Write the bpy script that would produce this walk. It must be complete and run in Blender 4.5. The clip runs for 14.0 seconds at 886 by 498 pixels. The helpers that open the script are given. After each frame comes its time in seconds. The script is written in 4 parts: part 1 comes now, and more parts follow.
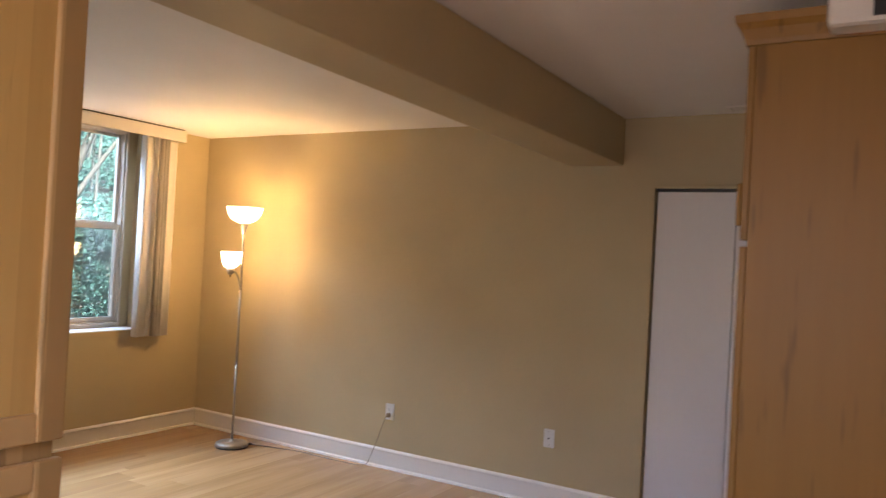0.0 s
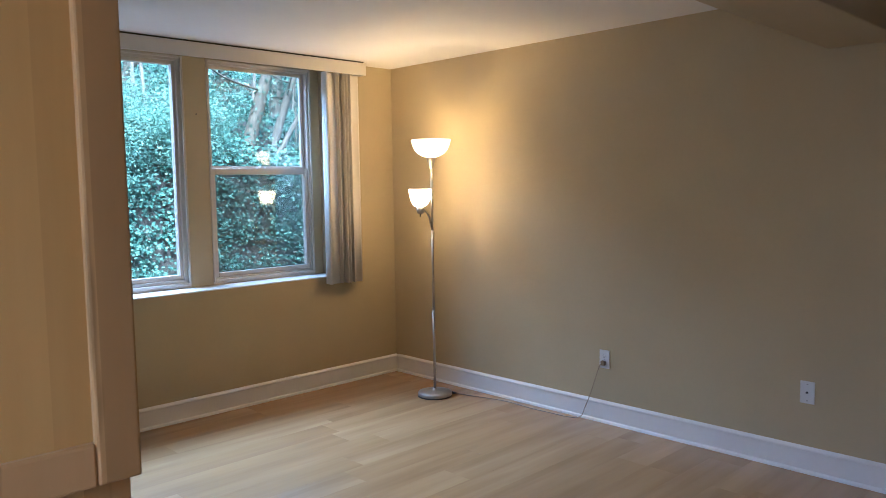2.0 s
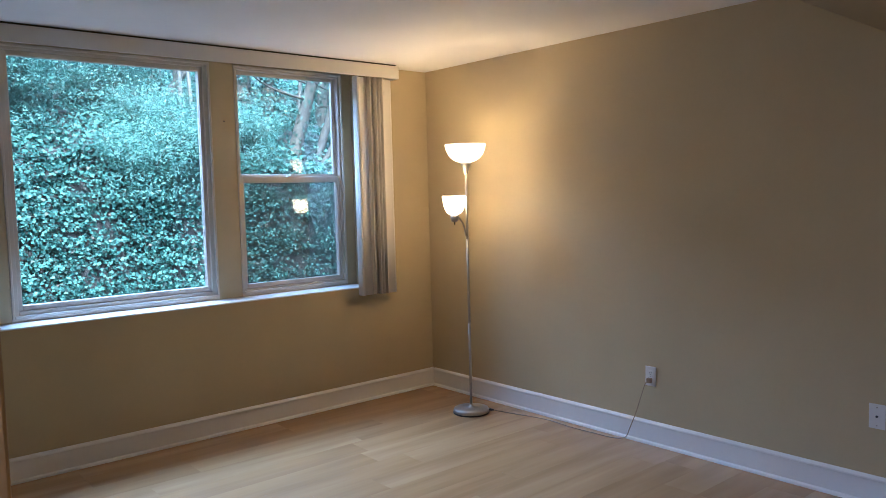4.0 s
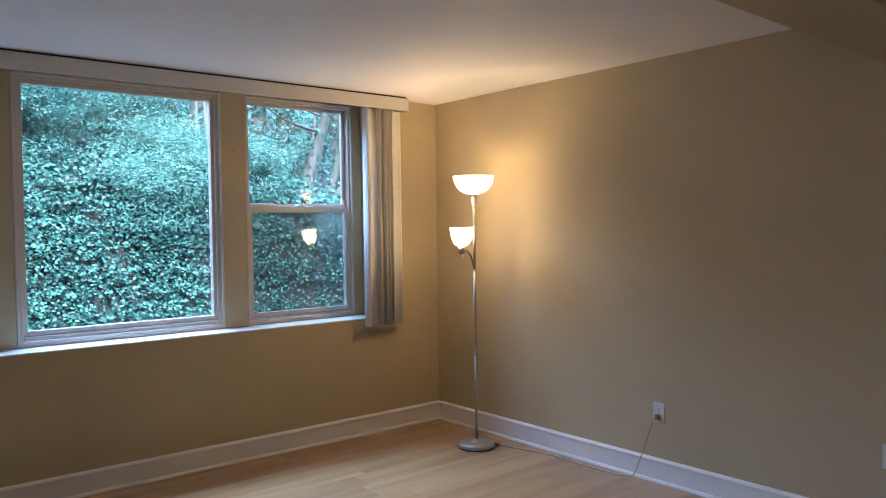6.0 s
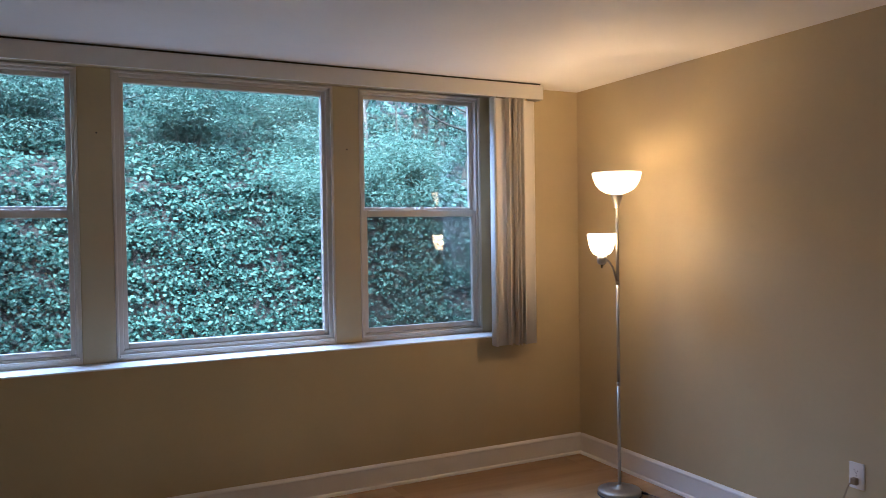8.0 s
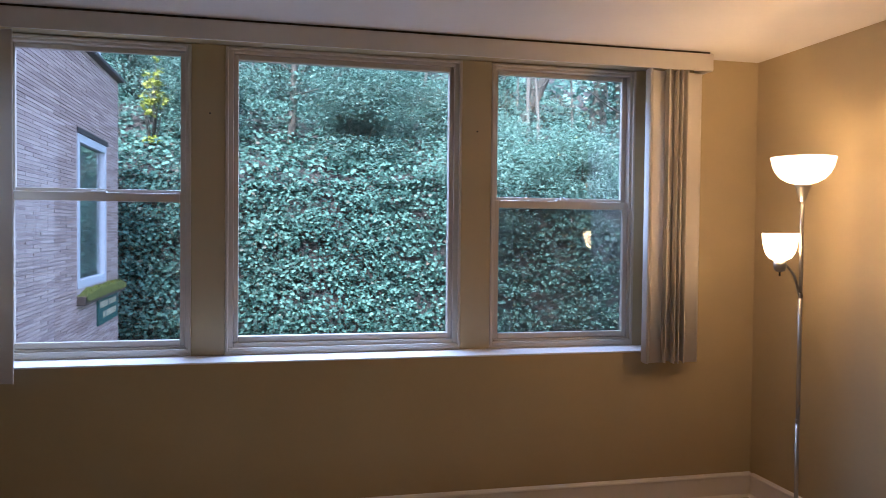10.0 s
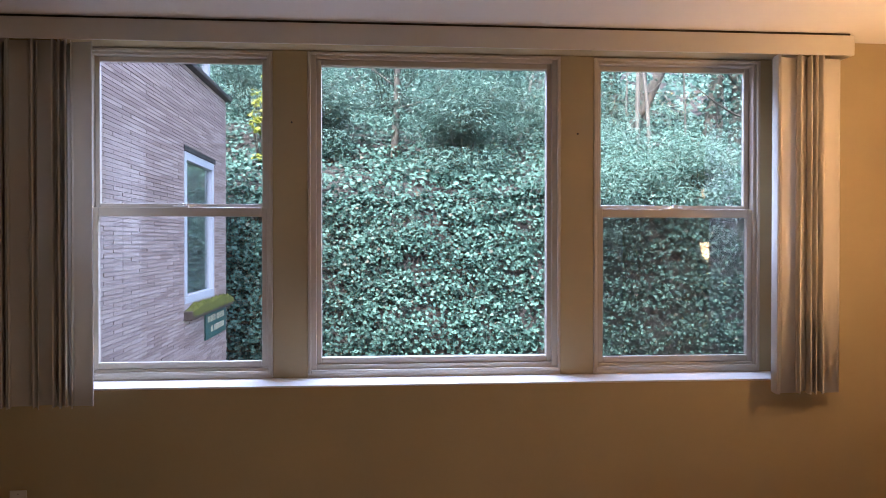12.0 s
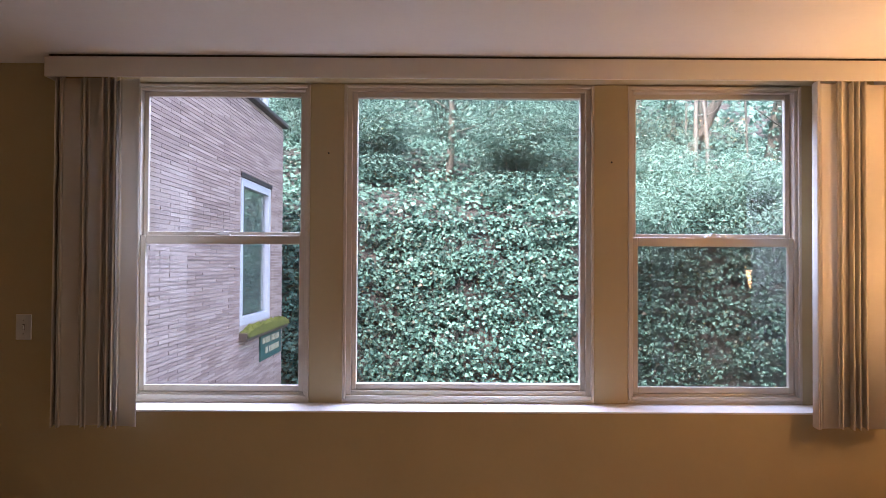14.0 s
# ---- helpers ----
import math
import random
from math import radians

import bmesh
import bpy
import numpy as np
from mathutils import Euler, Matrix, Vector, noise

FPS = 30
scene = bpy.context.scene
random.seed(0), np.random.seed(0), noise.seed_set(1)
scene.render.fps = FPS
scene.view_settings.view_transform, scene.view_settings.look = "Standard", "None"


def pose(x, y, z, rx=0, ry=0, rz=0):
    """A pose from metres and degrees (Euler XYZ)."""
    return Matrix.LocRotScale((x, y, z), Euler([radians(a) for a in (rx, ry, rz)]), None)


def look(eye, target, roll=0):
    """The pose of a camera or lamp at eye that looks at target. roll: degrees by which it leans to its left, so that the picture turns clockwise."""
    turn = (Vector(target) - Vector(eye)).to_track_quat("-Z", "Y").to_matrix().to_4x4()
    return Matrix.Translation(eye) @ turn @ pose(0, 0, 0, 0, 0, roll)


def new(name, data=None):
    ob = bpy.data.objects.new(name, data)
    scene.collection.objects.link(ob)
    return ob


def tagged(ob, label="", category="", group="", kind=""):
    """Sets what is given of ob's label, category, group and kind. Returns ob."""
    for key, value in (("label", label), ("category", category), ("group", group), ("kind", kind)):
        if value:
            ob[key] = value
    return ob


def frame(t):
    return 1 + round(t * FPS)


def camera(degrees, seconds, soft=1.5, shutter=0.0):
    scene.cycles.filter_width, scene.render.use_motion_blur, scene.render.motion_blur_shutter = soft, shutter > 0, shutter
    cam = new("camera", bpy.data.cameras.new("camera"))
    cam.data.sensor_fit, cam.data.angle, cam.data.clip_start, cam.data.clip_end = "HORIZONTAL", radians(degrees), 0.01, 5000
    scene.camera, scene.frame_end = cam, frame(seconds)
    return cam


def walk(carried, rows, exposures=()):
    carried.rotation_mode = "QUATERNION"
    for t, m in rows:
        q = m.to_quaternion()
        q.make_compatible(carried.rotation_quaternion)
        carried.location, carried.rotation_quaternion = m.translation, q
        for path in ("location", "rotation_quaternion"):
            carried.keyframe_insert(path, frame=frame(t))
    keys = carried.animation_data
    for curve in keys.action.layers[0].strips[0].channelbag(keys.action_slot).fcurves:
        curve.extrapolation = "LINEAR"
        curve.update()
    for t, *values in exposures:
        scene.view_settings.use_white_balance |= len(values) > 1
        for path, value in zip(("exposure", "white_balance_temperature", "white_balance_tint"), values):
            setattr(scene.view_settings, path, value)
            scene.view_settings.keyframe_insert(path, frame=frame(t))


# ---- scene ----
# Camera and walk
cam = camera(60.5, 14.0, soft=0.75, shutter=0.4)
PATH = [
    (0, (-4.42, -4.983, 1.503), (-2.705, -3.954, 1.523), 3.1),
    (0.5, (-4.32, -4.823, 1.527), (-2.697, -3.658, 1.442), 1.8),
    (1, (-4.206, -4.713, 1.545), (-2.71, -3.395, 1.395), 0.6),
    (1.5, (-4.045, -4.621, 1.506), (-2.605, -3.242, 1.348), -0.1),
    (2, (-3.916, -4.589, 1.486), (-2.528, -3.159, 1.316), -0.9),
    (2.5, (-3.824, -4.501, 1.471), (-2.486, -3.023, 1.306), -1.3),
    (3, (-3.724, -4.451, 1.487), (-2.437, -2.929, 1.313), -2.0),
    (5.5, (-3.664, -4.547, 1.455), (-2.36, -3.032, 1.371), -0.8),
    (6, (-3.635, -4.495, 1.458), (-2.366, -2.95, 1.401), -0.8),
    (6.5, (-3.532, -4.325, 1.454), (-2.326, -2.73, 1.428), -0.8),
    (7, (-3.443, -4.211, 1.465), (-2.31, -2.563, 1.449), -0.7),
    (7.2, (-3.356, -4.206, 1.471), (-2.278, -2.521, 1.447), -1.0),
    (9.3, (-2.781, -3.775, 1.458), (-2.133, -1.883, 1.413), 0.8),
    (9.5, (-2.755, -3.739, 1.453), (-2.159, -1.831, 1.407), 0.7),
    (10, (-2.601, -3.688, 1.454), (-2.155, -1.739, 1.404), 0.6),
    (10.5, (-2.459, -3.677, 1.465), (-2.128, -1.705, 1.417), 0.4),
    (11, (-2.446, -3.594, 1.455), (-2.211, -1.608, 1.41), 0.2),
    (11.5, (-2.468, -3.445, 1.46), (-2.28, -1.454, 1.432), 0.1),
    (12, (-2.477, -3.382, 1.456), (-2.312, -1.389, 1.438), -0.0),
    (12.5, (-2.445, -3.405, 1.476), (-2.334, -1.408, 1.479), 0.0),
    (13, (-2.373, -3.418, 1.481), (-2.297, -1.42, 1.499), 0.0),
    (13.5, (-2.352, -3.42, 1.482), (-2.315, -1.421, 1.515), 0.2),
    (14, (-2.345, -3.425, 1.484), (-2.341, -1.425, 1.524), 0.3),
]
EXPOSURE = [(0.0, 3.75, 6100, 23), (0.5, 3.75, 5400, 19), (1.5, 3.5, 4900, 16), (3.0, 3.2, 4700, 17), (7.0, 3.05, 4950, 21), (9.5, 2.7, 5300, 30), (12.0, 2.9, 6050, 37), (14.0, 3.15, 6500, 41)]
walk(cam, [(t, look(eye, target, roll)) for t, eye, target, roll in PATH], EXPOSURE)

# World, sun and lamps
world = bpy.data.worlds.new("world")
scene.world = world
world.use_nodes = True
wn = world.node_tree.nodes
sky = wn.new("ShaderNodeTexSky")
sky.sky_type, sky.sun_disc = "NISHITA", False
sky.dust_density = 4.0
sky.sun_elevation, sky.sun_rotation = radians(60), radians(205)
wn["Background"].inputs[1].default_value = 0.15
world.node_tree.links.new(sky.outputs[0], wn["Background"].inputs[0])
sun = new("sun", bpy.data.lights.new("sun", "SUN"))
sun.data.energy, sun.data.angle, sun.data.color = 3.4, radians(25), (1.0, 0.96, 0.9)
sun.matrix_world = look((0, 0, 30), (0.42 * 30, 0.906 * 30, 30 - 1.73 * 30))

LAMP_X, LAMP_Y = -0.305, -0.765
SMALL_X, SMALL_Y = -0.405, -0.755
WARM = (1.0, 0.62, 0.22)
for nm, at, watts, r in (("bulb_light_upper", (LAMP_X, LAMP_Y, 1.745), 0.30, 0.03), ("bulb_light_lower", (SMALL_X, SMALL_Y, 1.40), 2.2, 0.024)):
    bulb = new(nm, bpy.data.lights.new(nm, "POINT"))
    bulb.data.energy, bulb.data.color, bulb.data.shadow_soft_size = watts, WARM, r
    bulb.location = at

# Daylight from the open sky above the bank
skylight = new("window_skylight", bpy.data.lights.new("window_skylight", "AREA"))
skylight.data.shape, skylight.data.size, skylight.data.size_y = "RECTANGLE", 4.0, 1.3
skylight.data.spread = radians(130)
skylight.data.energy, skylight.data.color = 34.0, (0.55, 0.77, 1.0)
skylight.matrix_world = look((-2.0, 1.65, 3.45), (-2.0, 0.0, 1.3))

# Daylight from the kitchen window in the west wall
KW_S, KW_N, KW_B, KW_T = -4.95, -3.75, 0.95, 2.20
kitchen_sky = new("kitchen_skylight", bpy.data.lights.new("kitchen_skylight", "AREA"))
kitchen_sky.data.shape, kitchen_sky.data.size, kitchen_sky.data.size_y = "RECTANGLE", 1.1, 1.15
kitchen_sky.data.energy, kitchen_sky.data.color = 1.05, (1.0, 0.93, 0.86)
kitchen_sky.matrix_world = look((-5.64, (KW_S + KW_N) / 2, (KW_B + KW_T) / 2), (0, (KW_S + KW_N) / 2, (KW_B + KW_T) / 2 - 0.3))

# Materials
def mat(name, build):
    m = bpy.data.materials.new(name)
    m.use_nodes = True
    nt = m.node_tree
    bs = nt.nodes["Principled BSDF"]
    build(nt, bs)
    return m


def nd(nt, kind, **values):
    n = nt.nodes.new("ShaderNode" + kind)
    for k, v in values.items():
        if k in ("operation", "blend_type", "data_type", "noise_dimensions", "feature", "distance"):
            if k == "operation":
                n.operation = v
            elif k == "blend_type":
                n.blend_type = v
            elif k == "data_type":
                n.data_type = v
            elif k == "noise_dimensions":
                n.noise_dimensions = v
            elif k == "feature":
                n.feature = v
        else:
            n.inputs[k.replace("_", " ")].default_value = v
    return n


def coords(nt, scale=(1, 1, 1), wobble=False, which="Object"):
    tc = nt.nodes.new("ShaderNodeTexCoord")
    mp = nt.nodes.new("ShaderNodeMapping")
    mp.inputs["Scale"].default_value = scale
    nt.links.new(tc.outputs[which], mp.inputs["Vector"])
    if wobble:
        oi = nt.nodes.new("ShaderNodeObjectInfo")
        mu = nd(nt, "Math", operation="MULTIPLY")
        mu.inputs[1].default_value = 37.0
        nt.links.new(oi.outputs["Random"], mu.inputs[0])
        nt.links.new(mu.outputs[0], mp.inputs["Location"])
    return mp.outputs[0]


def noise_tex(nt, vec, scale, detail=4.0, rough=0.55):
    n = nd(nt, "TexNoise", Scale=scale, Detail=detail, Roughness=rough)
    nt.links.new(vec, n.inputs["Vector"])
    return n.outputs["Fac"]


def ramp(nt, fac, stops):
    r = nt.nodes.new("ShaderNodeValToRGB")
    e = r.color_ramp.elements
    while len(e) < len(stops):
        e.new(0.5)
    for el, (p, c) in zip(e, stops):
        el.position, el.color = p, (*c, 1)
    nt.links.new(fac, r.inputs[0])
    return r.outputs[0]


def mixc(nt, fac, a, b, mode="MIX"):
    n = nt.nodes.new("ShaderNodeMixRGB")
    n.blend_type = mode
    for i, v in ((0, fac), (1, a), (2, b)):
        if isinstance(v, (int, float)):
            n.inputs[i].default_value = v
        elif isinstance(v, tuple):
            n.inputs[i].default_value = (*v, 1)
        else:
            nt.links.new(v, n.inputs[i])
    return n.outputs[0]


def bump(nt, bs, height, strength, dist=0.001):
    b = nd(nt, "Bump", Strength=strength, Distance=dist)
    nt.links.new(height, b.inputs["Height"])
    nt.links.new(b.outputs[0], bs.inputs["Normal"])


def painted(name, colour, rough=0.5, grain=220, strength=0.25, vary=0.06, dirt=None):
    def build(nt, bs):
        v = coords(nt)
        low = noise_tex(nt, v, 1.3, 3)
        lo = tuple(c * (1 - vary) for c in colour)
        hi = tuple(min(1, c * (1 + vary)) for c in colour)
        col = ramp(nt, low, [(0.3, lo), (0.7, hi)])
        fine = noise_tex(nt, v, 40, 3)
        col = mixc(nt, ramp(nt, fine, [(0.45, (0, 0, 0)), (0.85, (0.12, 0.12, 0.12))]), col, dirt or tuple(c * 0.8 for c in colour))
        nt.links.new(col, bs.inputs["Base Color"])
        bs.inputs["Roughness"].default_value = rough
        bump(nt, bs, noise_tex(nt, v, grain, 3), strength, 0.0012)
    return mat(name, build)


def maple(name, light, dark, staves=0.085, coat=0.12):
    def build(nt, bs):
        tc = nt.nodes.new("ShaderNodeTexCoord")
        sep = nt.nodes.new("ShaderNodeSeparateXYZ")
        nt.links.new(tc.outputs["Object"], sep.inputs[0])
        add = nd(nt, "Math", operation="ADD")
        nt.links.new(sep.outputs[0], add.inputs[0])
        nt.links.new(sep.outputs[1], add.inputs[1])
        div = nd(nt, "Math", operation="DIVIDE")
        div.inputs[1].default_value = staves
        nt.links.new(add.outputs[0], div.inputs[0])
        fl = nd(nt, "Math", operation="FLOOR")
        nt.links.new(div.outputs[0], fl.inputs[0])
        wn_ = nt.nodes.new("ShaderNodeTexWhiteNoise")
        wn_.noise_dimensions = "1D"
        nt.links.new(fl.outputs[0], wn_.inputs["W"])
        v = coords(nt, (26, 26, 1.6), wobble=True)
        grain = noise_tex(nt, v, 1.5, 6, 0.6)
        figure = noise_tex(nt, coords(nt, (5, 5, 1.2), wobble=True), 2.0, 3)
        col = ramp(nt, grain, [(0.25, dark), (0.75, light)])
        col = mixc(nt, 0.72, col, ramp(nt, wn_.outputs["Value"], [(0.0, tuple(c * 0.72 for c in dark)), (1.0, tuple(min(1, c * 1.08) for c in light))]))
        col = mixc(nt, ramp(nt, figure, [(0.35, (0.0, 0.0, 0.0)), (0.7, (0.3, 0.3, 0.3))]), col, dark)
        streak = noise_tex(nt, coords(nt, (34, 34, 2.6), wobble=True), 1.0, 2)
        col = mixc(nt, ramp(nt, streak, [(0.62, (0, 0, 0)), (0.70, (0.55, 0.55, 0.55))]), col, tuple(c * 0.42 for c in dark))
        nt.links.new(col, bs.inputs["Base Color"])
        bs.inputs["Roughness"].default_value = 0.45
        bs.inputs["Coat Weight"].default_value = coat
        bs.inputs["Specular IOR Level"].default_value = 0.35
        bs.inputs["Coat Roughness"].default_value = 0.3
        bump(nt, bs, grain, 0.08, 0.0006)
    return mat(name, build)


def plank_build(nt, bs):
    oi = nt.nodes.new("ShaderNodeObjectInfo")
    v = coords(nt, (0.6, 6, 6), wobble=True)
    grain = noise_tex(nt, v, 1.6, 3, 0.45)
    fine = noise_tex(nt, coords(nt, (1.5, 30, 30), wobble=True), 1.5, 2)
    tone = ramp(nt, oi.outputs["Random"], [(0.0, (0.45, 0.270, 0.112)), (0.5, (0.49, 0.300, 0.130)), (1.0, (0.53, 0.335, 0.152))])
    col = mixc(nt, ramp(nt, grain, [(0.35, (0.0, 0.0, 0.0)), (0.72, (0.85, 0.85, 0.85))]), tone, (0.33, 0.190, 0.080))
    col = mixc(nt, ramp(nt, fine, [(0.5, (0.0, 0.0, 0.0)), (0.8, (0.07, 0.07, 0.07))]), col, (0.56, 0.40, 0.26))
    nt.links.new(col, bs.inputs["Base Color"])
    nt.links.new(ramp(nt, grain, [(0.2, (0.20, 0.20, 0.20)), (0.8, (0.26, 0.26, 0.26))]), bs.inputs["Roughness"])
    bs.inputs["Specular IOR Level"].default_value = 1.0
    bump(nt, bs, fine, 0.02, 0.0003)


def metal(name, colour, rough):
    def build(nt, bs):
        v = coords(nt, (60, 60, 4))
        n = noise_tex(nt, v, 3, 3)
        nt.links.new(ramp(nt, n, [(0.3, tuple(c * 0.9 for c in colour)), (0.7, colour)]), bs.inputs["Base Color"])
        bs.inputs["Metallic"].default_value = 1.0
        bs.inputs["Roughness"].default_value = rough
        bump(nt, bs, n, 0.04, 0.0004)
    return mat(name, build)


def glowing(name, strength, tone=(1.0, 0.59, 0.25), clear=0.0):
    def build(nt, bs):
        v = coords(nt)
        n = noise_tex(nt, v, 12, 3)
        nt.links.new(ramp(nt, n, [(0.2, (0.80, 0.78, 0.74)), (0.8, (0.86, 0.84, 0.80))]), bs.inputs["Base Color"])
        bs.inputs["Roughness"].default_value = 0.35
        bs.inputs["Emission Color"].default_value = (*tone, 1)
        bs.inputs["Emission Strength"].default_value = strength
        if clear:
            tr = nt.nodes.new("ShaderNodeBsdfTransparent")
            mx = nt.nodes.new("ShaderNodeMixShader")
            mx.inputs[0].default_value = clear
            nt.links.new(bs.outputs[0], mx.inputs[1])
            nt.links.new(tr.outputs[0], mx.inputs[2])
            nt.links.new(mx.outputs[0], nt.nodes["Material Output"].inputs["Surface"])
    return mat(name, build)


def glass_build(nt, bs):
    out = nt.nodes["Material Output"]
    tr = nt.nodes.new("ShaderNodeBsdfTransparent")
    tr.inputs[0].default_value = (0.95, 0.97, 0.96, 1)
    gl = nt.nodes.new("ShaderNodeBsdfGlossy")
    gl.inputs["Roughness"].default_value = 0.01
    lw = nd(nt, "LayerWeight", Blend=0.5)
    p5 = nd(nt, "Math", operation="POWER")
    p5.inputs[1].default_value = 5.0
    nt.links.new(lw.outputs["Facing"], p5.inputs[0])
    fr = nd(nt, "Math", operation="MULTIPLY_ADD")
    fr.inputs[1].default_value, fr.inputs[2].default_value = 0.90, 0.075
    nt.links.new(p5.outputs[0], fr.inputs[0])
    mx = nt.nodes.new("ShaderNodeMixShader")
    nt.links.new(fr.outputs[0], mx.inputs[0])
    nt.links.new(tr.outputs[0], mx.inputs[1])
    nt.links.new(gl.outputs[0], mx.inputs[2])
    nt.links.new(mx.outputs[0], out.inputs[0])


def leafy(name, stops, rough=0.62, through_light=0.3):
    def build(nt, bs):
        geo = nt.nodes.new("ShaderNodeNewGeometry")
        col = ramp(nt, geo.outputs["Random Per Island"], stops)
        v = coords(nt)
        patch = noise_tex(nt, v, 0.9, 4)
        col = mixc(nt, ramp(nt, patch, [(0.35, (0.0, 0.0, 0.0)), (0.7, (0.2, 0.2, 0.2))]), col, stops[1][1])
        nt.links.new(col, bs.inputs["Base Color"])
        bs.inputs["Roughness"].default_value = rough
        bs.inputs["Specular IOR Level"].default_value = 0.2
        tl = nt.nodes.new("ShaderNodeBsdfTranslucent")
        nt.links.new(col, tl.inputs[0])
        mx = nt.nodes.new("ShaderNodeMixShader")
        mx.inputs[0].default_value = through_light
        nt.links.new(bs.outputs[0], mx.inputs[1])
        nt.links.new(tl.outputs[0], mx.inputs[2])
        nt.links.new(mx.outputs[0], nt.nodes["Material Output"].inputs[0])
    return mat(name, build)


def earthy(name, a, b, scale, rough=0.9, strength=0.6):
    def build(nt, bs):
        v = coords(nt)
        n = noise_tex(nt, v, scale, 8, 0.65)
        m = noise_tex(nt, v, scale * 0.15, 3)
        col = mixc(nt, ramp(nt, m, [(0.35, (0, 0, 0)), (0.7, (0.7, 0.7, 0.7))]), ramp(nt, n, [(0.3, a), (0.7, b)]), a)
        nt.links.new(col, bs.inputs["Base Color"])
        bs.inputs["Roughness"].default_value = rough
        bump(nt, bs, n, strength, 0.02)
    return mat(name, build)


def brick_build(nt, bs):
    oi = nt.nodes.new("ShaderNodeObjectInfo")
    geo = nt.nodes.new("ShaderNodeNewGeometry")
    add = nd(nt, "Math", operation="ADD")
    nt.links.new(oi.outputs["Random"], add.inputs[0])
    nt.links.new(geo.outputs["Random Per Island"], add.inputs[1])
    fr = nd(nt, "Math", operation="FRACT")
    nt.links.new(add.outputs[0], fr.inputs[0])
    col = ramp(nt, fr.outputs[0], [(0.0, (0.27, 0.205, 0.168)), (0.45, (0.37, 0.292, 0.240)), (1.0, (0.47, 0.388, 0.328))])
    v = coords(nt)
    n = noise_tex(nt, v, 30, 5)
    col = mixc(nt, ramp(nt, n, [(0.4, (0, 0, 0)), (0.8, (0.4, 0.4, 0.4))]), col, (0.46, 0.40, 0.37))
    nt.links.new(col, bs.inputs["Base Color"])
    bs.inputs["Roughness"].default_value = 0.85
    bump(nt, bs, n, 0.5, 0.004)


WALL = painted("wall_paint", (0.50, 0.405, 0.232), 0.55)
CEIL = painted("ceiling_paint", (0.84, 0.81, 0.77), 0.7, 160, 0.3, 0.03)
TRIM = painted("trim_paint", (0.84, 0.81, 0.76), 0.35, 90, 0.06, 0.03)
SASH = painted("sash_paint", (0.61, 0.54, 0.44), 0.4, 90, 0.06, 0.04)
DOORW = painted("door_paint", (0.80, 0.78, 0.78), 0.4, 120, 0.08, 0.03)
VANE = painted("vane_fabric", (0.80, 0.755, 0.68), 0.55, 300, 0.05, 0.03)
vn = VANE.node_tree
vt, vm = vn.nodes.new("ShaderNodeBsdfTranslucent"), vn.nodes.new("ShaderNodeMixShader")
vt.inputs[0].default_value, vm.inputs[0].default_value = (0.80, 0.755, 0.68, 1), 0.22
vn.links.new(vn.nodes["Principled BSDF"].outputs[0], vm.inputs[1])
vn.links.new(vt.outputs[0], vm.inputs[2])
vn.links.new(vm.outputs[0], vn.nodes["Material Output"].inputs["Surface"])
PLASTIC = painted("white_plastic", (0.74, 0.73, 0.70), 0.3, 60, 0.02, 0.02)
BLACK = painted("black_plastic", (0.015, 0.015, 0.017), 0.4, 80, 0.05, 0.1)
MAPLE = maple("maple_wood", (0.64, 0.435, 0.160), (0.48, 0.295, 0.088), 0.115)
HONEY = maple("honey_maple", (0.36, 0.190, 0.034), (0.28, 0.140, 0.022), 0.6, 0.0)
MAPLE_FRAME = maple("maple_frame_wood", (0.52, 0.352, 0.160), (0.43, 0.272, 0.108), 0.6)
PLANK = mat("plank_floor", plank_build)
NICKEL = metal("brushed_nickel", (0.42, 0.40, 0.36), 0.38)
SHADE = glowing("lamp_glass", 0.5, (1.0, 0.66, 0.30), 0.3)
CUP = glowing("cup_glass", 1.3, (1.0, 0.66, 0.30), 0.55)
# Warm emission for the added, unseen dome light over the kitchen
DOME = glowing("added_dome_glass", 2.6, (1.0, 0.57, 0.24))
GLASS = mat("window_glass", glass_build)
BASEMETAL = metal("dull_base_metal", (0.45, 0.42, 0.36), 0.5)
# Near-black brown: paints the shadow in the gap above the blind valance
GAP_SHADOW = painted("gap_shadow", (0.05, 0.03, 0.022), 0.6, 60, 0.05, 0.1)
CORD = painted("cord_plastic", (0.27, 0.19, 0.11), 0.45, 90, 0.05, 0.05)
IVY = leafy("ivy_leaf", [(0.0, (0.004, 0.015, 0.011)), (0.42, (0.021, 0.074, 0.055)), (0.965, (0.103, 0.243, 0.186)), (1.0, (0.11, 0.092, 0.066))])
SHRUB = leafy("shrub_leaf", [(0.0, (0.010, 0.040, 0.031)), (0.5, (0.047, 0.132, 0.102)), (1.0, (0.125, 0.255, 0.200))], 0.5, 0.35)
PALESHRUB = leafy("pale_shrub_leaf", [(0.0, (0.030, 0.090, 0.070)), (0.5, (0.080, 0.190, 0.148)), (1.0, (0.16, 0.30, 0.235))], 0.5, 0.35)
YELLOW = leafy("yellow_green_leaf", [(0.0, (0.12, 0.16, 0.02)), (0.5, (0.20, 0.25, 0.03)), (1.0, (0.30, 0.33, 0.05))], 0.5, 0.4)
# Leaf litter darkened to near black: shade between ivy leaves is in the colour
SOIL = earthy("shade_dark_litter", (0.007, 0.009, 0.007), (0.030, 0.031, 0.024), 16)
BARK = earthy("mossy_bark", (0.024, 0.025, 0.020), (0.072, 0.078, 0.052), 7, 0.9, 0.8)
PALEBARK = earthy("pale_bark", (0.07, 0.075, 0.060), (0.16, 0.165, 0.130), 9, 0.85, 0.6)
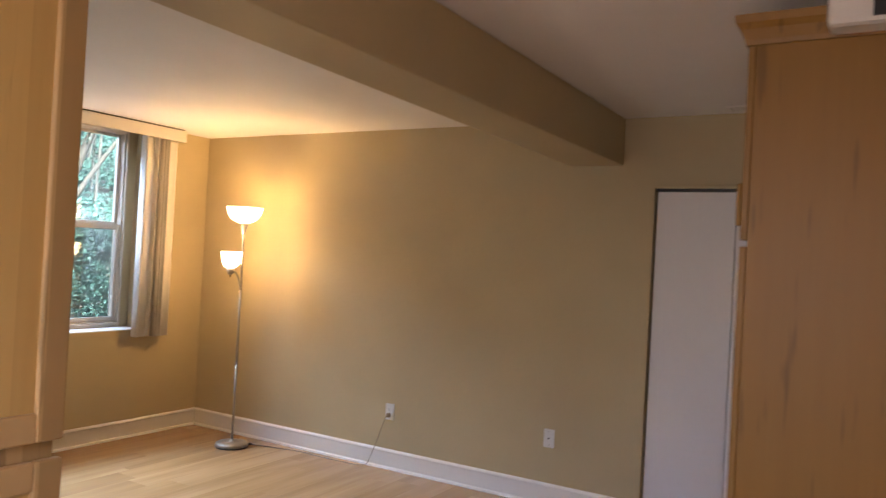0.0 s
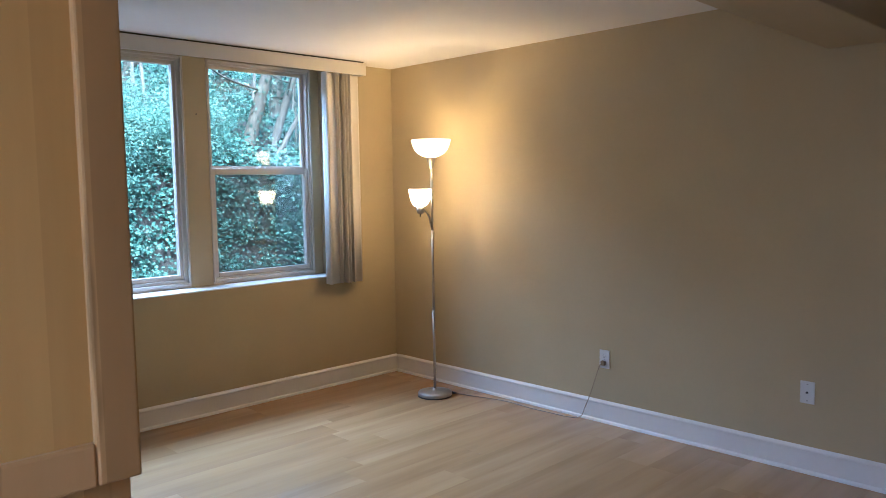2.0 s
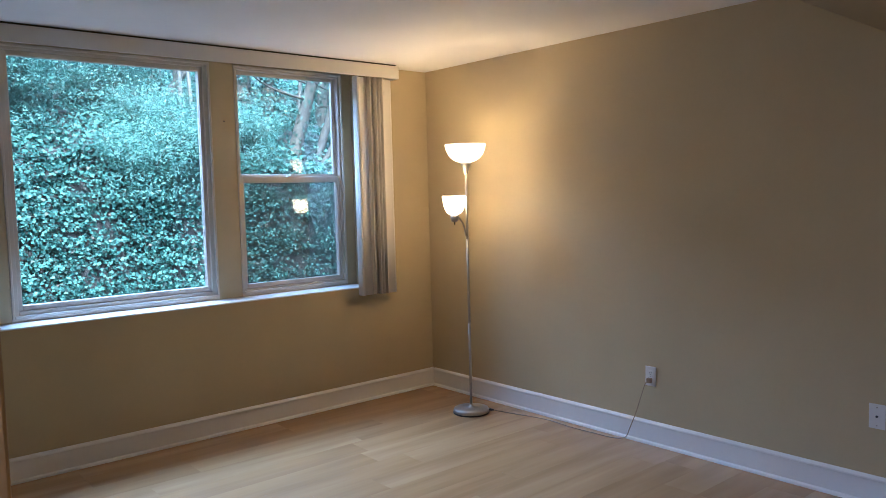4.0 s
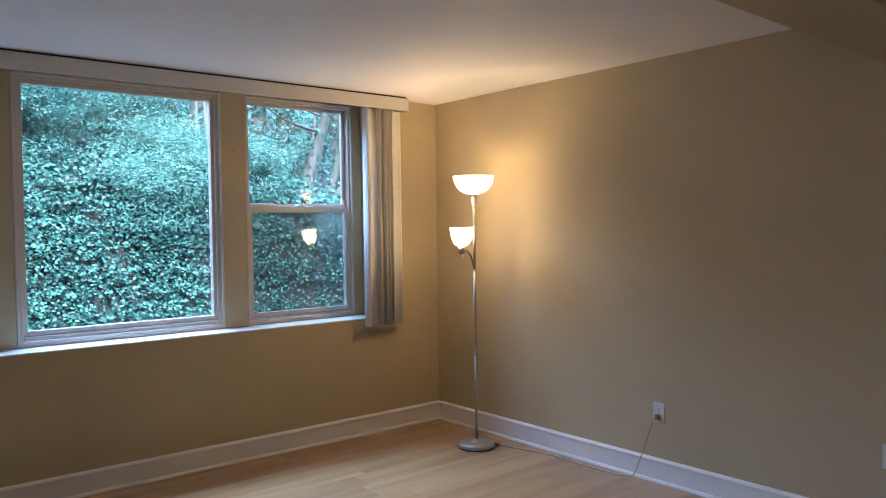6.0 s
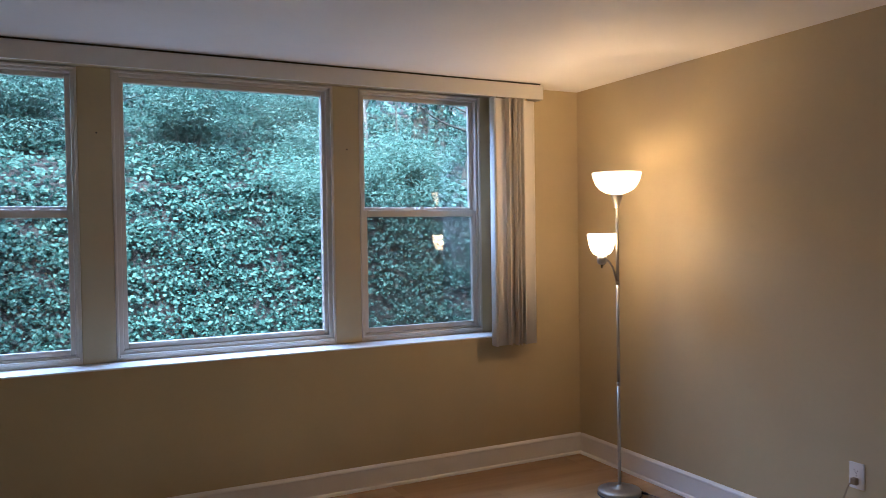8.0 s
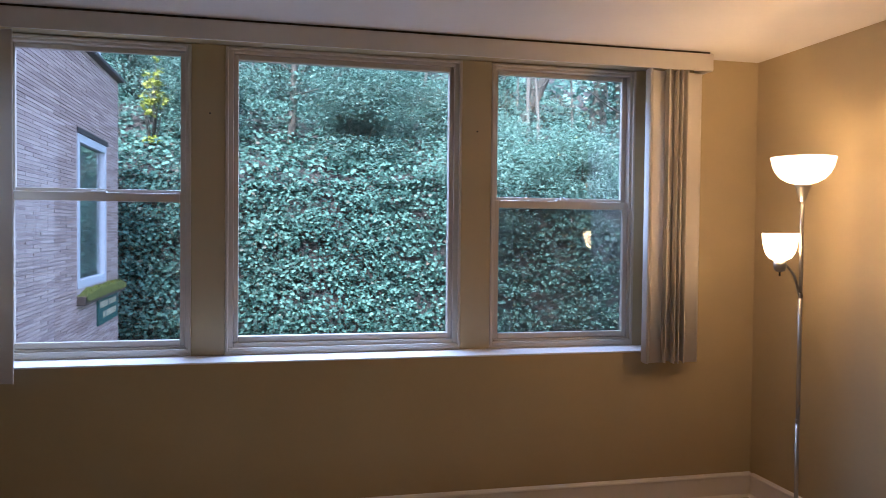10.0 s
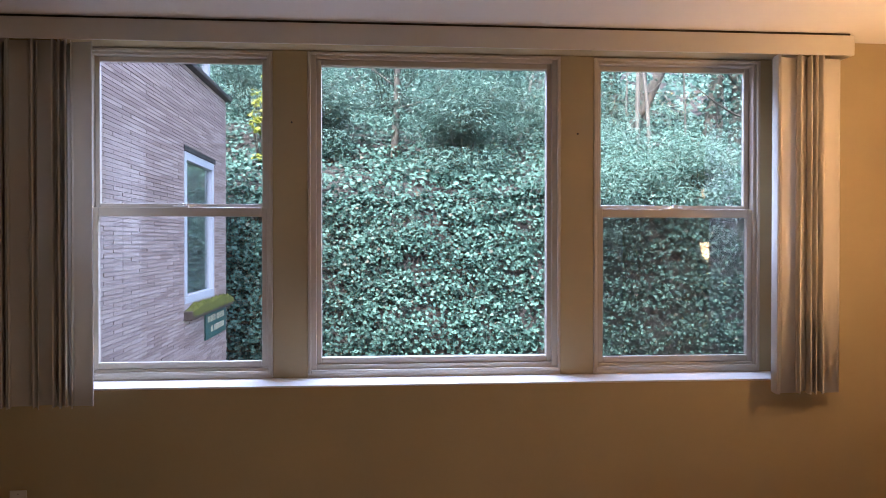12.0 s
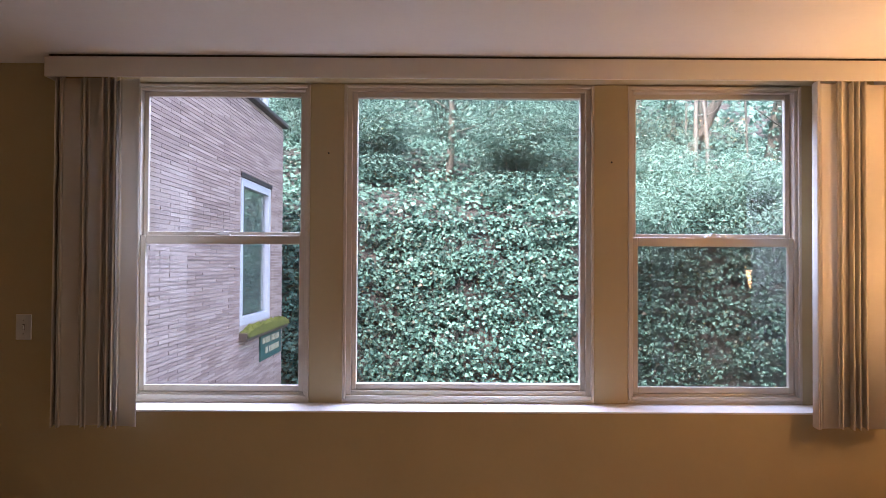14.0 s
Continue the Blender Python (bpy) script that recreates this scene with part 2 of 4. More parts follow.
MOSS = earthy("moss", (0.06, 0.085, 0.012), (0.19, 0.22, 0.030), 40, 0.95, 1.0)
BRICK = mat("brick_face", brick_build)
MORTAR = earthy("mortar", (0.45, 0.39, 0.35), (0.56, 0.50, 0.46), 30, 0.95, 0.4)
LEDGE = earthy("stone_ledge", (0.08, 0.066, 0.050), (0.16, 0.135, 0.105), 18, 0.9, 0.5)
SLATE = earthy("dark_fascia", (0.03, 0.026, 0.025), (0.06, 0.05, 0.048), 15, 0.6, 0.2)
PALEFRAME = painted("pale_frame_paint", (0.55, 0.62, 0.64), 0.45, 60, 0.05, 0.04)
# Grey-green sheet closing the neighbour's panes; no room is built behind
BACKING = painted("pane_backing", (0.12, 0.18, 0.16), 0.8, 30, 0.2, 0.25)
SIGNGREEN = painted("sign_green", (0.03, 0.12, 0.10), 0.5, 60, 0.05, 0.05)
def screen_build(nt, bs):
    tr = nt.nodes.new("ShaderNodeBsdfTransparent")
    mx = nt.nodes.new("ShaderNodeMixShader")
    mx.inputs[0].default_value = 0.60
    bs.inputs["Base Color"].default_value, bs.inputs["Roughness"].default_value = (0.05, 0.05, 0.05, 1), 0.7
    nt.links.new(bs.outputs[0], mx.inputs[1])
    nt.links.new(tr.outputs[0], mx.inputs[2])
    nt.links.new(mx.outputs[0], nt.nodes["Material Output"].inputs["Surface"])


SCREEN = mat("insect_screen_mesh", screen_build)
SIGNTEXT = painted("sign_letter", (0.55, 0.52, 0.34), 0.5, 60, 0.05, 0.05)


# Mesh helpers
def bx(bm, x0, x1, y0, y1, z0, z1, bevel=0.0, seg=2):
    r = bmesh.ops.create_cube(bm, size=1.0, matrix=Matrix.LocRotScale(((x0 + x1) / 2, (y0 + y1) / 2, (z0 + z1) / 2), None, (abs(x1 - x0), abs(y1 - y0), abs(z1 - z0))))
    if bevel:
        vs = set(r["verts"])
        es = [e for e in bm.edges if e.verts[0] in vs and e.verts[1] in vs]
        bmesh.ops.bevel(bm, geom=es, offset=bevel, segments=seg, affect="EDGES", profile=0.5)
    return bm


def boxes(*dims, bevel=0.0):
    bm = bmesh.new()
    for d in dims:
        bx(bm, *d, bevel=bevel)
    return bm


def lathe(profile, seg=48, centre=(0, 0)):
    bm = bmesh.new()
    rings = []
    for r, z in profile:
        rings.append([bm.verts.new((centre[0] + r * math.cos(2 * math.pi * i / seg), centre[1] + r * math.sin(2 * math.pi * i / seg), z)) for i in range(seg)] if r > 1e-6 else [bm.verts.new((centre[0], centre[1], z))])
    for a, b in zip(rings, rings[1:]):
        for i in range(seg):
            j = (i + 1) % seg
            q = [a[i % len(a)], a[j % len(a)], b[j % len(b)], b[i % len(b)]]
            q = list(dict.fromkeys(q))
            if len(q) > 2:
                bm.faces.new(q)
    for f in bm.faces:
        f.smooth = True
    bmesh.ops.recalc_face_normals(bm, faces=bm.faces)
    return bm


def tube(points, radii, seg=10, bm=None):
    bm = bm or bmesh.new()
    pts = [Vector(p) for p in points]
    rings = []
    for i, p in enumerate(pts):
        d = (pts[min(i + 1, len(pts) - 1)] - pts[max(i - 1, 0)]).normalized()
        u = d.cross(Vector((0.31, 0.17, 0.93)) if abs(d.z) < 0.9 else Vector((1, 0, 0))).normalized()
        w = d.cross(u)
        r = radii[i] if isinstance(radii, (list, tuple)) else radii
        rings.append([bm.verts.new(p + (u * math.cos(2 * math.pi * k / seg) + w * math.sin(2 * math.pi * k / seg)) * r) for k in range(seg)])
    for a, b in zip(rings, rings[1:]):
        for k in range(seg):
            f = bm.faces.new((a[k], a[(k + 1) % seg], b[(k + 1) % seg], b[k]))
            f.smooth = True
    bm.faces.new(rings[0][::-1])
    bm.faces.new(rings[-1])
    return bm


def smooth_line(points, n=8):
    pts = [Vector(p) for p in points]
    out = []
    for i in range(len(pts) - 1):
        p0, p1, p2, p3 = pts[max(i - 1, 0)], pts[i], pts[i + 1], pts[min(i + 2, len(pts) - 1)]
        for k in range(n):
            t = k / n
            out.append(0.5 * ((2 * p1) + (p2 - p0) * t + (2 * p0 - 5 * p1 + 4 * p2 - p3) * t * t + (3 * p1 - p0 - 3 * p2 + p3) * t ** 3))
    out.append(pts[-1])
    return out


def mesh_of(name, bm, material):
    me = bpy.data.meshes.new(name)
    bm.normal_update()
    bm.to_mesh(me)
    bm.free()
    me.materials.append(material)
    return me


def part(name, bm, material, parent=None, label=""):
    ob = new(name, mesh_of(name, bm, material))
    if parent:
        ob.parent = parent
    if label:
        ob["label"] = label
    return ob


def base(name, label, category, at=(0, 0, 0), group="", kind=""):
    ob = new(name)
    ob.location = at
    ob.empty_display_size = 0.1
    return tagged(ob, label, category, group, kind)


def struct(name, bm, material, label, category):
    return tagged(part(name, bm, material), label, category, kind="structure")


# Rooms
X_W, Y_S, CEIL_Z = -5.6, -6.6, 2.384
OP_L, OP_R, OP_B, OP_T = -3.835, -0.555, 0.815, 2.346
DOOR_N, DOOR_S, DOOR_H = -3.742, -4.66, 1.974
T = 0.31
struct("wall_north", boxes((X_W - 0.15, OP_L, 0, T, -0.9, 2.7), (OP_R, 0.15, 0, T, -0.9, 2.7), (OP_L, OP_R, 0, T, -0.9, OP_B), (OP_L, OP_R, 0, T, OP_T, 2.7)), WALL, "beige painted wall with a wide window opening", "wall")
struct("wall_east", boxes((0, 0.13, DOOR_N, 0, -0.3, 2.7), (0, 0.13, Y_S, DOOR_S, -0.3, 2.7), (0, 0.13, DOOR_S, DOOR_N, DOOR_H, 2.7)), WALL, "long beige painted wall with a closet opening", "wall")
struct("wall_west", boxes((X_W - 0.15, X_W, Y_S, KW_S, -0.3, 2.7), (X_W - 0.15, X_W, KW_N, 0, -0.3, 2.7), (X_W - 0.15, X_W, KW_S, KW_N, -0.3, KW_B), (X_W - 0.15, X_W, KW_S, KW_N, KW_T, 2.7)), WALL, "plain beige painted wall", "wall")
struct("wall_south", boxes((X_W - 0.15, 0.13, Y_S - 0.15, Y_S, -0.3, 2.7)), WALL, "plain beige painted kitchen wall", "wall")
struct("wall_partition", boxes((X_W, -4.258, -3.55, -3.0, 0, 2.10)), WALL, "beige partition beside the pantry cabinet", "wall")
struct("ceiling", boxes((X_W - 0.15, 0.13, Y_S - 0.15, T, CEIL_Z, CEIL_Z + 0.2)), CEIL, "off-white painted ceiling", "ceiling")
bm_ = boxes((X_W, -0.001, -3.555, -3.222, 2.102, CEIL_Z - 0.001), bevel=0.006)
for v in bm_.verts:
    v.co.y += v.co.x * (0.040 if v.co.y > -3.4 else 0.012)
struct("beam", bm_, WALL, "beige painted ceiling beam crossing the room", "beam")
struct("closet_lining", boxes((0.7, 0.74, DOOR_S - 0.2, DOOR_N + 0.2, 0, 2.4), (0.13, 0.74, DOOR_N + 0.16, DOOR_N + 0.2, 0, 2.4), (0.13, 0.74, DOOR_S - 0.2, DOOR_S - 0.16, 0, 2.4), (0.13, 0.74, DOOR_S - 0.2, DOOR_N + 0.2, 2.3, 2.34), (0.0, 0.74, DOOR_S, DOOR_N, -0.05, -0.012)), WALL, "dim closet interior behind the white door", "closet")


def profile_run(profile, start, end, inward):
    """A moulding: the profile (out, up) drawn from start to end along a wall."""
    bm = bmesh.new()
    a, b, o = Vector(start), Vector(end), Vector(inward)
    ra = [bm.verts.new(a + o * p + Vector((0, 0, q))) for p, q in profile]
    rb = [bm.verts.new(b + o * p + Vector((0, 0, q))) for p, q in profile]
    n = len(profile)
    for i in range(n):
        bm.faces.new((ra[i], ra[(i + 1) % n], rb[(i + 1) % n], rb[i]))
    bm.faces.new(ra[::-1])
    bm.faces.new(rb)
    bmesh.ops.recalc_face_normals(bm, faces=bm.faces)
    return bm


BASE = [(0, 0), (0.024, 0), (0.0235, 0.006), (0.021, 0.012), (0.016, 0.0165), (0.0125, 0.018), (0.012, 0.112), (0.017, 0.114), (0.0185, 0.119), (0.017, 0.126), (0.010, 0.132), (0.004, 0.136), (0, 0.137)]
struct("baseboard", profile_run(BASE, (X_W, 0, 0), (-0.0005, 0, 0), (0, -1, 0)), TRIM, "white moulded baseboard under the windows", "baseboard")
struct("baseboard", profile_run(BASE, (0, -0.0245, 0), (0, DOOR_N + 0.012, 0), (-1, 0, 0)), TRIM, "white moulded baseboard along the long wall", "baseboard")

# Closet door: two white leaves in a thin dark gap
closet = base("door_1", "white flush bifold closet door, closed", "door", (0.02, (DOOR_N + DOOR_S) / 2, 0), kind="structure")
for i in range(2):
    y1 = DOOR_N - 0.022 - i * 0.442
    leaf = part("leaf", boxes((0.012, 0.045, y1 - 0.438, y1, 0.012, DOOR_H - 0.026), bevel=0.003), DOORW, closet)
    leaf.matrix_parent_inverse = Matrix.Translation(-closet.location)
for nm, d in (("jamb", (-0.006, 0.12, DOOR_N - 0.010, DOOR_N + 0.012, 0, DOOR_H + 0.012)), ("jamb", (-0.006, 0.12, DOOR_S - 0.012, DOOR_S + 0.010, 0, DOOR_H + 0.012)), ("head_jamb", (-0.006, 0.12, DOOR_S + 0.0105, DOOR_N - 0.0105, DOOR_H - 0.008, DOOR_H + 0.012))):
    j = part(nm, boxes(d, bevel=0.002), WALL, closet, "thin painted jamb")
    j.matrix_parent_inverse = Matrix.Translation(-closet.location)
trk = part("track", boxes((0.015, 0.06, DOOR_S + 0.012, DOOR_N - 0.012, DOOR_H - 0.024, DOOR_H - 0.0085)), BLACK, closet, "dark door track")
trk.matrix_parent_inverse = Matrix.Translation(-closet.location)


# Windows
GY = 0.235


def local(parts, parent):
    for p in parts:
        p.matrix_parent_inverse = Matrix.Translation(-parent.location)


def ring(bm, x0, x1, z0, z1, y0, y1, l, r, b, t, bevel=0.003):
    bx(bm, x0, x0 + l, y0, y1, z0, z1, bevel)
    bx(bm, x1 - r, x1, y0, y1, z0, z1, bevel)
    bx(bm, x0 + l, x1 - r, y0, y1, z0, z0 + b, bevel)
    bx(bm, x0 + l, x1 - r, y0, y1, z1 - t, z1, bevel)
    return bm


def pane(x0, x1, z0, z1, y, parent):
    p = part("pane", boxes((x0, x1, y - 0.002, y + 0.002, z0, z1)), GLASS, parent)
    p.visible_shadow = False
    return p


def double_hung(name, x0, x1, z0, z1, label):
    w = base(name, label, "window", ((x0 + x1) / 2, GY, z0), kind="structure")
    zm = 1.605
    ps = [part("window_frame", ring(bmesh.new(), x0, x1, z0, z1, 0.205, 0.30, 0.024, 0.024, 0.026, 0.024), SASH, w)]
    up = part("upper_sash", ring(bmesh.new(), x0 + 0.025, x1 - 0.025, zm - 0.006, z1 - 0.025, 0.246, 0.272, 0.022, 0.026, 0.036, 0.022), SASH, w)
    lo = part("lower_sash", ring(bmesh.new(), x0 + 0.025, x1 - 0.025, z0 + 0.027, zm + 0.012, 0.214, 0.242, 0.024, 0.024, 0.030, 0.042), SASH, w)
    ps += [up, lo]
    p1 = pane(x0 + 0.046, x1 - 0.05, zm + 0.028, z1 - 0.045, 0.259, up)
    p2 = pane(x0 + 0.048, x1 - 0.048, z0 + 0.055, zm - 0.028, 0.228, lo)
    c = (x0 + x1) / 2
    lk = part("sash_lock", boxes((c - 0.035, c + 0.035, 0.212, 0.236, zm + 0.0122, zm + 0.020), (c - 0.012, c + 0.012, 0.206, 0.230, zm + 0.0195, zm + 0.032), (c + 0.005, c + 0.03, 0.204, 0.212, zm + 0.020, zm + 0.028), bevel=0.002), PLASTIC, lo, "small white sash lock")
    stop = part("inner_stop", ring(bmesh.new(), x0 - 0.004, x1 + 0.004, z0 - 0.004, z1 + 0.002, 0.186, 0.2045, 0.014, 0.014, 0.018, 0.014), SASH, w)
    ps.append(stop)
    local(ps, w)
    for q in (p1, p2, lk):
        q.matrix_parent_inverse = Matrix()
    return w


double_hung("window_1", -3.812, -2.977, 0.845, 2.338, "cream-framed double-hung sash window, closed")
w3 = double_hung("window_3", -1.452, -0.632, 0.845, 2.338, "cream-framed double-hung sash window beside the stacked blind")
scr = part("insect_screen", boxes((-1.427, -0.657, 0.2845, 0.2855, 0.872, 1.600)), SCREEN, w3, "fine grey insect screen over the lower half")
local([scr], w3)
w2 = base("window_2", "large cream-framed fixed picture window facing an ivy bank", "window", (-2.215, GY, 0.845), kind="structure")
pw = [part("window_frame", ring(bmesh.new(), -2.808, -1.622, 0.845, 2.340, 0.205, 0.30, 0.034, 0.034, 0.036, 0.028), SASH, w2),
      part("glazing_bead", ring(bmesh.new(), -2.7735, -1.6565, 0.8815, 2.3115, 0.222, 0.268, 0.022, 0.022, 0.030, 0.026), SASH, w2),
      part("inner_stop", ring(bmesh.new(), -2.812, -1.618, 0.841, 2.342, 0.186, 0.2045, 0.014, 0.014, 0.018, 0.014), SASH, w2),
      pane(-2.753, -1.677, 0.909, 2.288, 0.245, w2)]
local(pw, w2)
for a, b in ((-2.9725, -2.8125), (-1.6175, -1.4565)):
    struct("mullion_post", boxes((a, b, 0.190, 0.300, OP_B + 0.0095, OP_T - 0.001), bevel=0.003), WALL, "beige painted post between two windows", "post")
struct("window_trim", boxes((OP_L + 0.001, -3.8165, 0.19, 0.30, OP_B + 0.0095, OP_T - 0.001), (-0.6275, OP_R - 0.001, 0.19, 0.30, OP_B + 0.0095, OP_T - 0.001)), WALL, "beige painted window jamb trim", "trim")
struct("window_trim", boxes((-3.8165, -2.973, 0.192, 0.30, OP_B + 0.0095, 0.8405), (-2.812, -1.618, 0.192, 0.30, OP_B + 0.0095, 0.8405), (-1.456, -0.6275, 0.192, 0.30, OP_B + 0.0095, 0.8405)), SASH, "cream strip below the window frames", "trim")
struct("window_sill", boxes((OP_L + 0.001, OP_R - 0.001, -0.003, 0.30, OP_B + 0.0005, OP_B + 0.009), bevel=0.002), TRIM, "white painted window sill ledge", "window sill")
for x, z in ((-2.885, 2.011), (-1.535, 1.974)):
    nail = part("nail", lathe([(0, 0), (0.0045, 0), (0.0045, 0.003), (0.002, 0.004), (0.002, 0.02), (0, 0.02)], 12), BLACK)
    nail.matrix_world = pose(x, 0.187, z, -90, 0, 0)
    tagged(nail, "small dark nail driven into the window post", "nail", "nails in the posts")

kitchen_window = base("window_4", "plain cream-framed kitchen window", "window", (X_W - 0.08, (KW_S + KW_N) / 2, KW_B), kind="structure")
kf = part("window_frame", ring(bmesh.new(), KW_S + 0.001, KW_N - 0.001, KW_B + 0.001, KW_T - 0.001, -0.03, 0.03, 0.05, 0.05, 0.05, 0.05), SASH, kitchen_window)
kf.matrix_parent_inverse = Matrix.Translation((0, 0, -KW_B)) @ pose(0, -(KW_S + KW_N) / 2, 0, 0, 0, 0) @ pose(0, 0, 0, 0, 0, 90)

# Blinds
val = base("blind_valance", "ivory valance board hung over vertical blinds", "valance", (-2.22, -0.1, 2.285))
vp = [part("face_board", boxes((-4.060, -0.378, -0.168, -0.156, 2.284, 2.372), bevel=0.003), VANE, val),
      part("return_board", boxes((-4.060, -4.048, -0.1555, -0.001, 2.284, 2.372), bevel=0.003), VANE, val),
      part("return_board", boxes((-0.390, -0.378, -0.1555, -0.001, 2.284, 2.372), bevel=0.003), VANE, val),
      part("headrail", boxes((-4.03, -0.41, -0.112, -0.068, 2.315, 2.350), bevel=0.004), PLASTIC, val, "white plastic track"),
      # Added dark strip that draws the gap's shadow between valance and ceiling
      part("mounting_channel", boxes((-4.047, -0.391, -0.1545, -0.012, 2.3725, 2.3832)), GAP_SHADOW, val, "dark strip painted as the shadow in the gap above the valance")]
local(vp, val)


def vane_mesh(width, height):
    bm = bmesh.new()
    n = 8
    cols = []
    for i in range(n + 1):
        u = -0.5 + i / n
        y = 0.006 * (1 - (2 * u) ** 2)
        cols.append([(bm.verts.new((u * width, y, z)), bm.verts.new((u * width, y + 0.0030, z))) for z in (0, -height * 0.5, -height)])
    for a, b in zip(cols, cols[1:]):
        for k in range(2):
            f = bm.faces.new((a[k][0], b[k][0], b[k + 1][0], a[k + 1][0]))
            g = bm.faces.new((a[k][1], a[k + 1][1], b[k + 1][1], b[k][1]))
            f.smooth = g.smooth = True
    for c, flip in ((cols[0], False), (cols[-1], True)):
        for k in range(2):
            q = (c[k][0], c[k + 1][0], c[k + 1][1], c[k][1])
            bm.faces.new(q[::-1] if flip else q)
    for a, b in zip(cols, cols[1:]):
        bm.faces.new((a[2][0], b[2][0], b[2][1], a[2][1]))
    bmesh.ops.recalc_face_normals(bm, faces=bm.faces)
    return bm


def vane_stack(label, vanes, drop):
    st = base("vertical_blind", label, "blind", (vanes[len(vanes) // 2][0], -0.09, 2.31), "stacked blinds")
    me = mesh_of("vane", vane_mesh(0.089, drop), VANE)
    for x, turn in vanes:
        v = new("vane", me)
        v.parent = st
        v.matrix_local = pose(x - st.location.x, random.uniform(-0.003, 0.003), random.uniform(-0.024, -0.012), random.uniform(-0.1, 0.1), random.uniform(-0.1, 0.1), turn)
    return st


vane_stack("ivory vertical blind vanes drawn aside, stacked edge-on", [(-4.046, -70), (-4.034, -58), (-4.020, -66), (-3.976, 4), (-3.936, -44), (-3.921, -68), (-3.908, -56), (-3.868, 6), (-3.838, -72), (-3.826, -52), (-3.813, -70), (-3.800, -54), (-3.786, -68), (-3.771, -60), (-3.718, -8)], 1.524)
vane_stack("ivory vertical blind vanes drawn aside beside the corner", [(-0.696, 80), (-0.682, 70), (-0.634, 5), (-0.594, 80), (-0.580, 46), (-0.556, 32), (-0.539, 76), (-0.525, 56), (-0.512, 74), (-0.499, 58), (-0.486, 76), (-0.471, 60), (-0.436, 6)], 1.516)

# Floor lamp
lamp = base("floor_lamp", "brushed nickel torchiere floor lamp with two glowing white shades", "floor lamp", (LAMP_X, LAMP_Y, 0))
part("base_plate", lathe([(0, 0.001), (0.116, 0.001), (0.119, 0.004), (0.119, 0.026), (0.115, 0.032), (0.06, 0.038), (0.016, 0.042), (0.014, 0.055), (0, 0.056)]), BASEMETAL, lamp)
part("base_rim", lathe([(0.1192, 0.0005), (0.1215, 0.001), (0.1215, 0.008), (0.1192, 0.009)]), BLACK, lamp, "black rubber base rim")
for z0, z1 in ((0.05, 0.62), (0.622, 1.18), (1.182, 1.615)):
    part("pole", lathe([(0, z0), (0.0088, z0), (0.0088, z1), (0, z1)], 20), NICKEL, lamp)
for z in (0.62, 1.18):
    part("pole_joint", lathe([(0.0089, z - 0.010), (0.0105, z - 0.008), (0.0105, z + 0.008), (0.0089, z + 0.010)], 20), NICKEL, lamp)
part("cone", lathe([(0, 1.595), (0.010, 1.595), (0.013, 1.60), (0.030, 1.655), (0.036, 1.668), (0.030, 1.671), (0, 1.672)], 32), NICKEL, lamp)
bowl = [(0.030, 1.672), (0.060, 1.680), (0.090, 1.697), (0.112, 1.722), (0.126, 1.752), (0.1345, 1.788), (0.1345, 1.791), (0.1310, 1.791), (0.1225, 1.754), (0.109, 1.7265), (0.0875, 1.702), (0.058, 1.685), (0.0, 1.678)]
part("shade", lathe(bowl), SHADE, lamp, "glowing white bowl shade")
sx, sy = SMALL_X - LAMP_X, SMALL_Y - LAMP_Y
arm = smooth_line([(0.002, 0, 1.165), (-0.012, 0.001, 1.20), (0.30 * sx, 0.30 * sy, 1.265), (0.66 * sx, 0.66 * sy, 1.312), (0.85 * sx, 0.85 * sy, 1.318)], 6)
part("arm", tube(arm, 0.0058, 12), NICKEL, lamp)
part("socket_cup", lathe([(0, 1.285), (0.012, 1.285), (0.023, 1.292), (0.027, 1.305), (0.027, 1.336), (0, 1.337)], 28, (sx, sy)), NICKEL, lamp)
part("switch_knob", lathe([(0, 1.266), (0.004, 1.266), (0.004, 1.286), (0, 1.286)], 12, (sx, sy)), BLACK, lamp, "small dark turn switch")
sb = [(0.026, 1.337), (0.045, 1.345), (0.060, 1.368), (0.069, 1.400), (0.0765, 1.452), (0.0765, 1.455), (0.0735, 1.455), (0.0665, 1.402), (0.0575, 1.371), (0.043, 1.349), (0, 1.342)]
part("shade", lathe(sb, 40, (sx, sy)), CUP, lamp, "glowing white cup shade")

part("cord_grip", tube([(0.098, -0.060, 0.014), (0.112, -0.078, 0.012), (0.124, -0.092, 0.009)], [0.009, 0.008, 0.004], 10), BLACK, lamp, "black cord grip")

cord_pts = smooth_line([(-0.183, -0.855, 0.009), (-0.15, -0.95, 0.004), (-0.085, -1.231, 0.004), (-0.095, -1.45, 0.004), (-0.088, -1.62, 0.004), (-0.075, -1.76, 0.004), (-0.034, -1.815, 0.012), (-0.030, -1.845, 0.075), (-0.028, -1.885, 0.17), (-0.030, -1.925, 0.28), (-0.034, -1.955, 0.355), (-0.020, -1.968, 0.375)], 8)
cord = part("lamp_cord", tube(cord_pts, 0.0026, 8), CORD)
tagged(cord, "thin tan lamp cord running over the floor to the outlet", "cord")
part("plug", boxes((-0.030, -0.006, -1.985, -1.957, 0.360, 0.390), bevel=0.005), CORD, cord)


# Wall plates
def plate(name, label, category, m):
    p = base(name, label, category)
    p.matrix_world = m
    bm = boxes((-0.035, 0.035, -0.006, 0, -0.057, 0.057), bevel=0.0025)
    part("cover_plate", bm, PLASTIC, p)
    return p


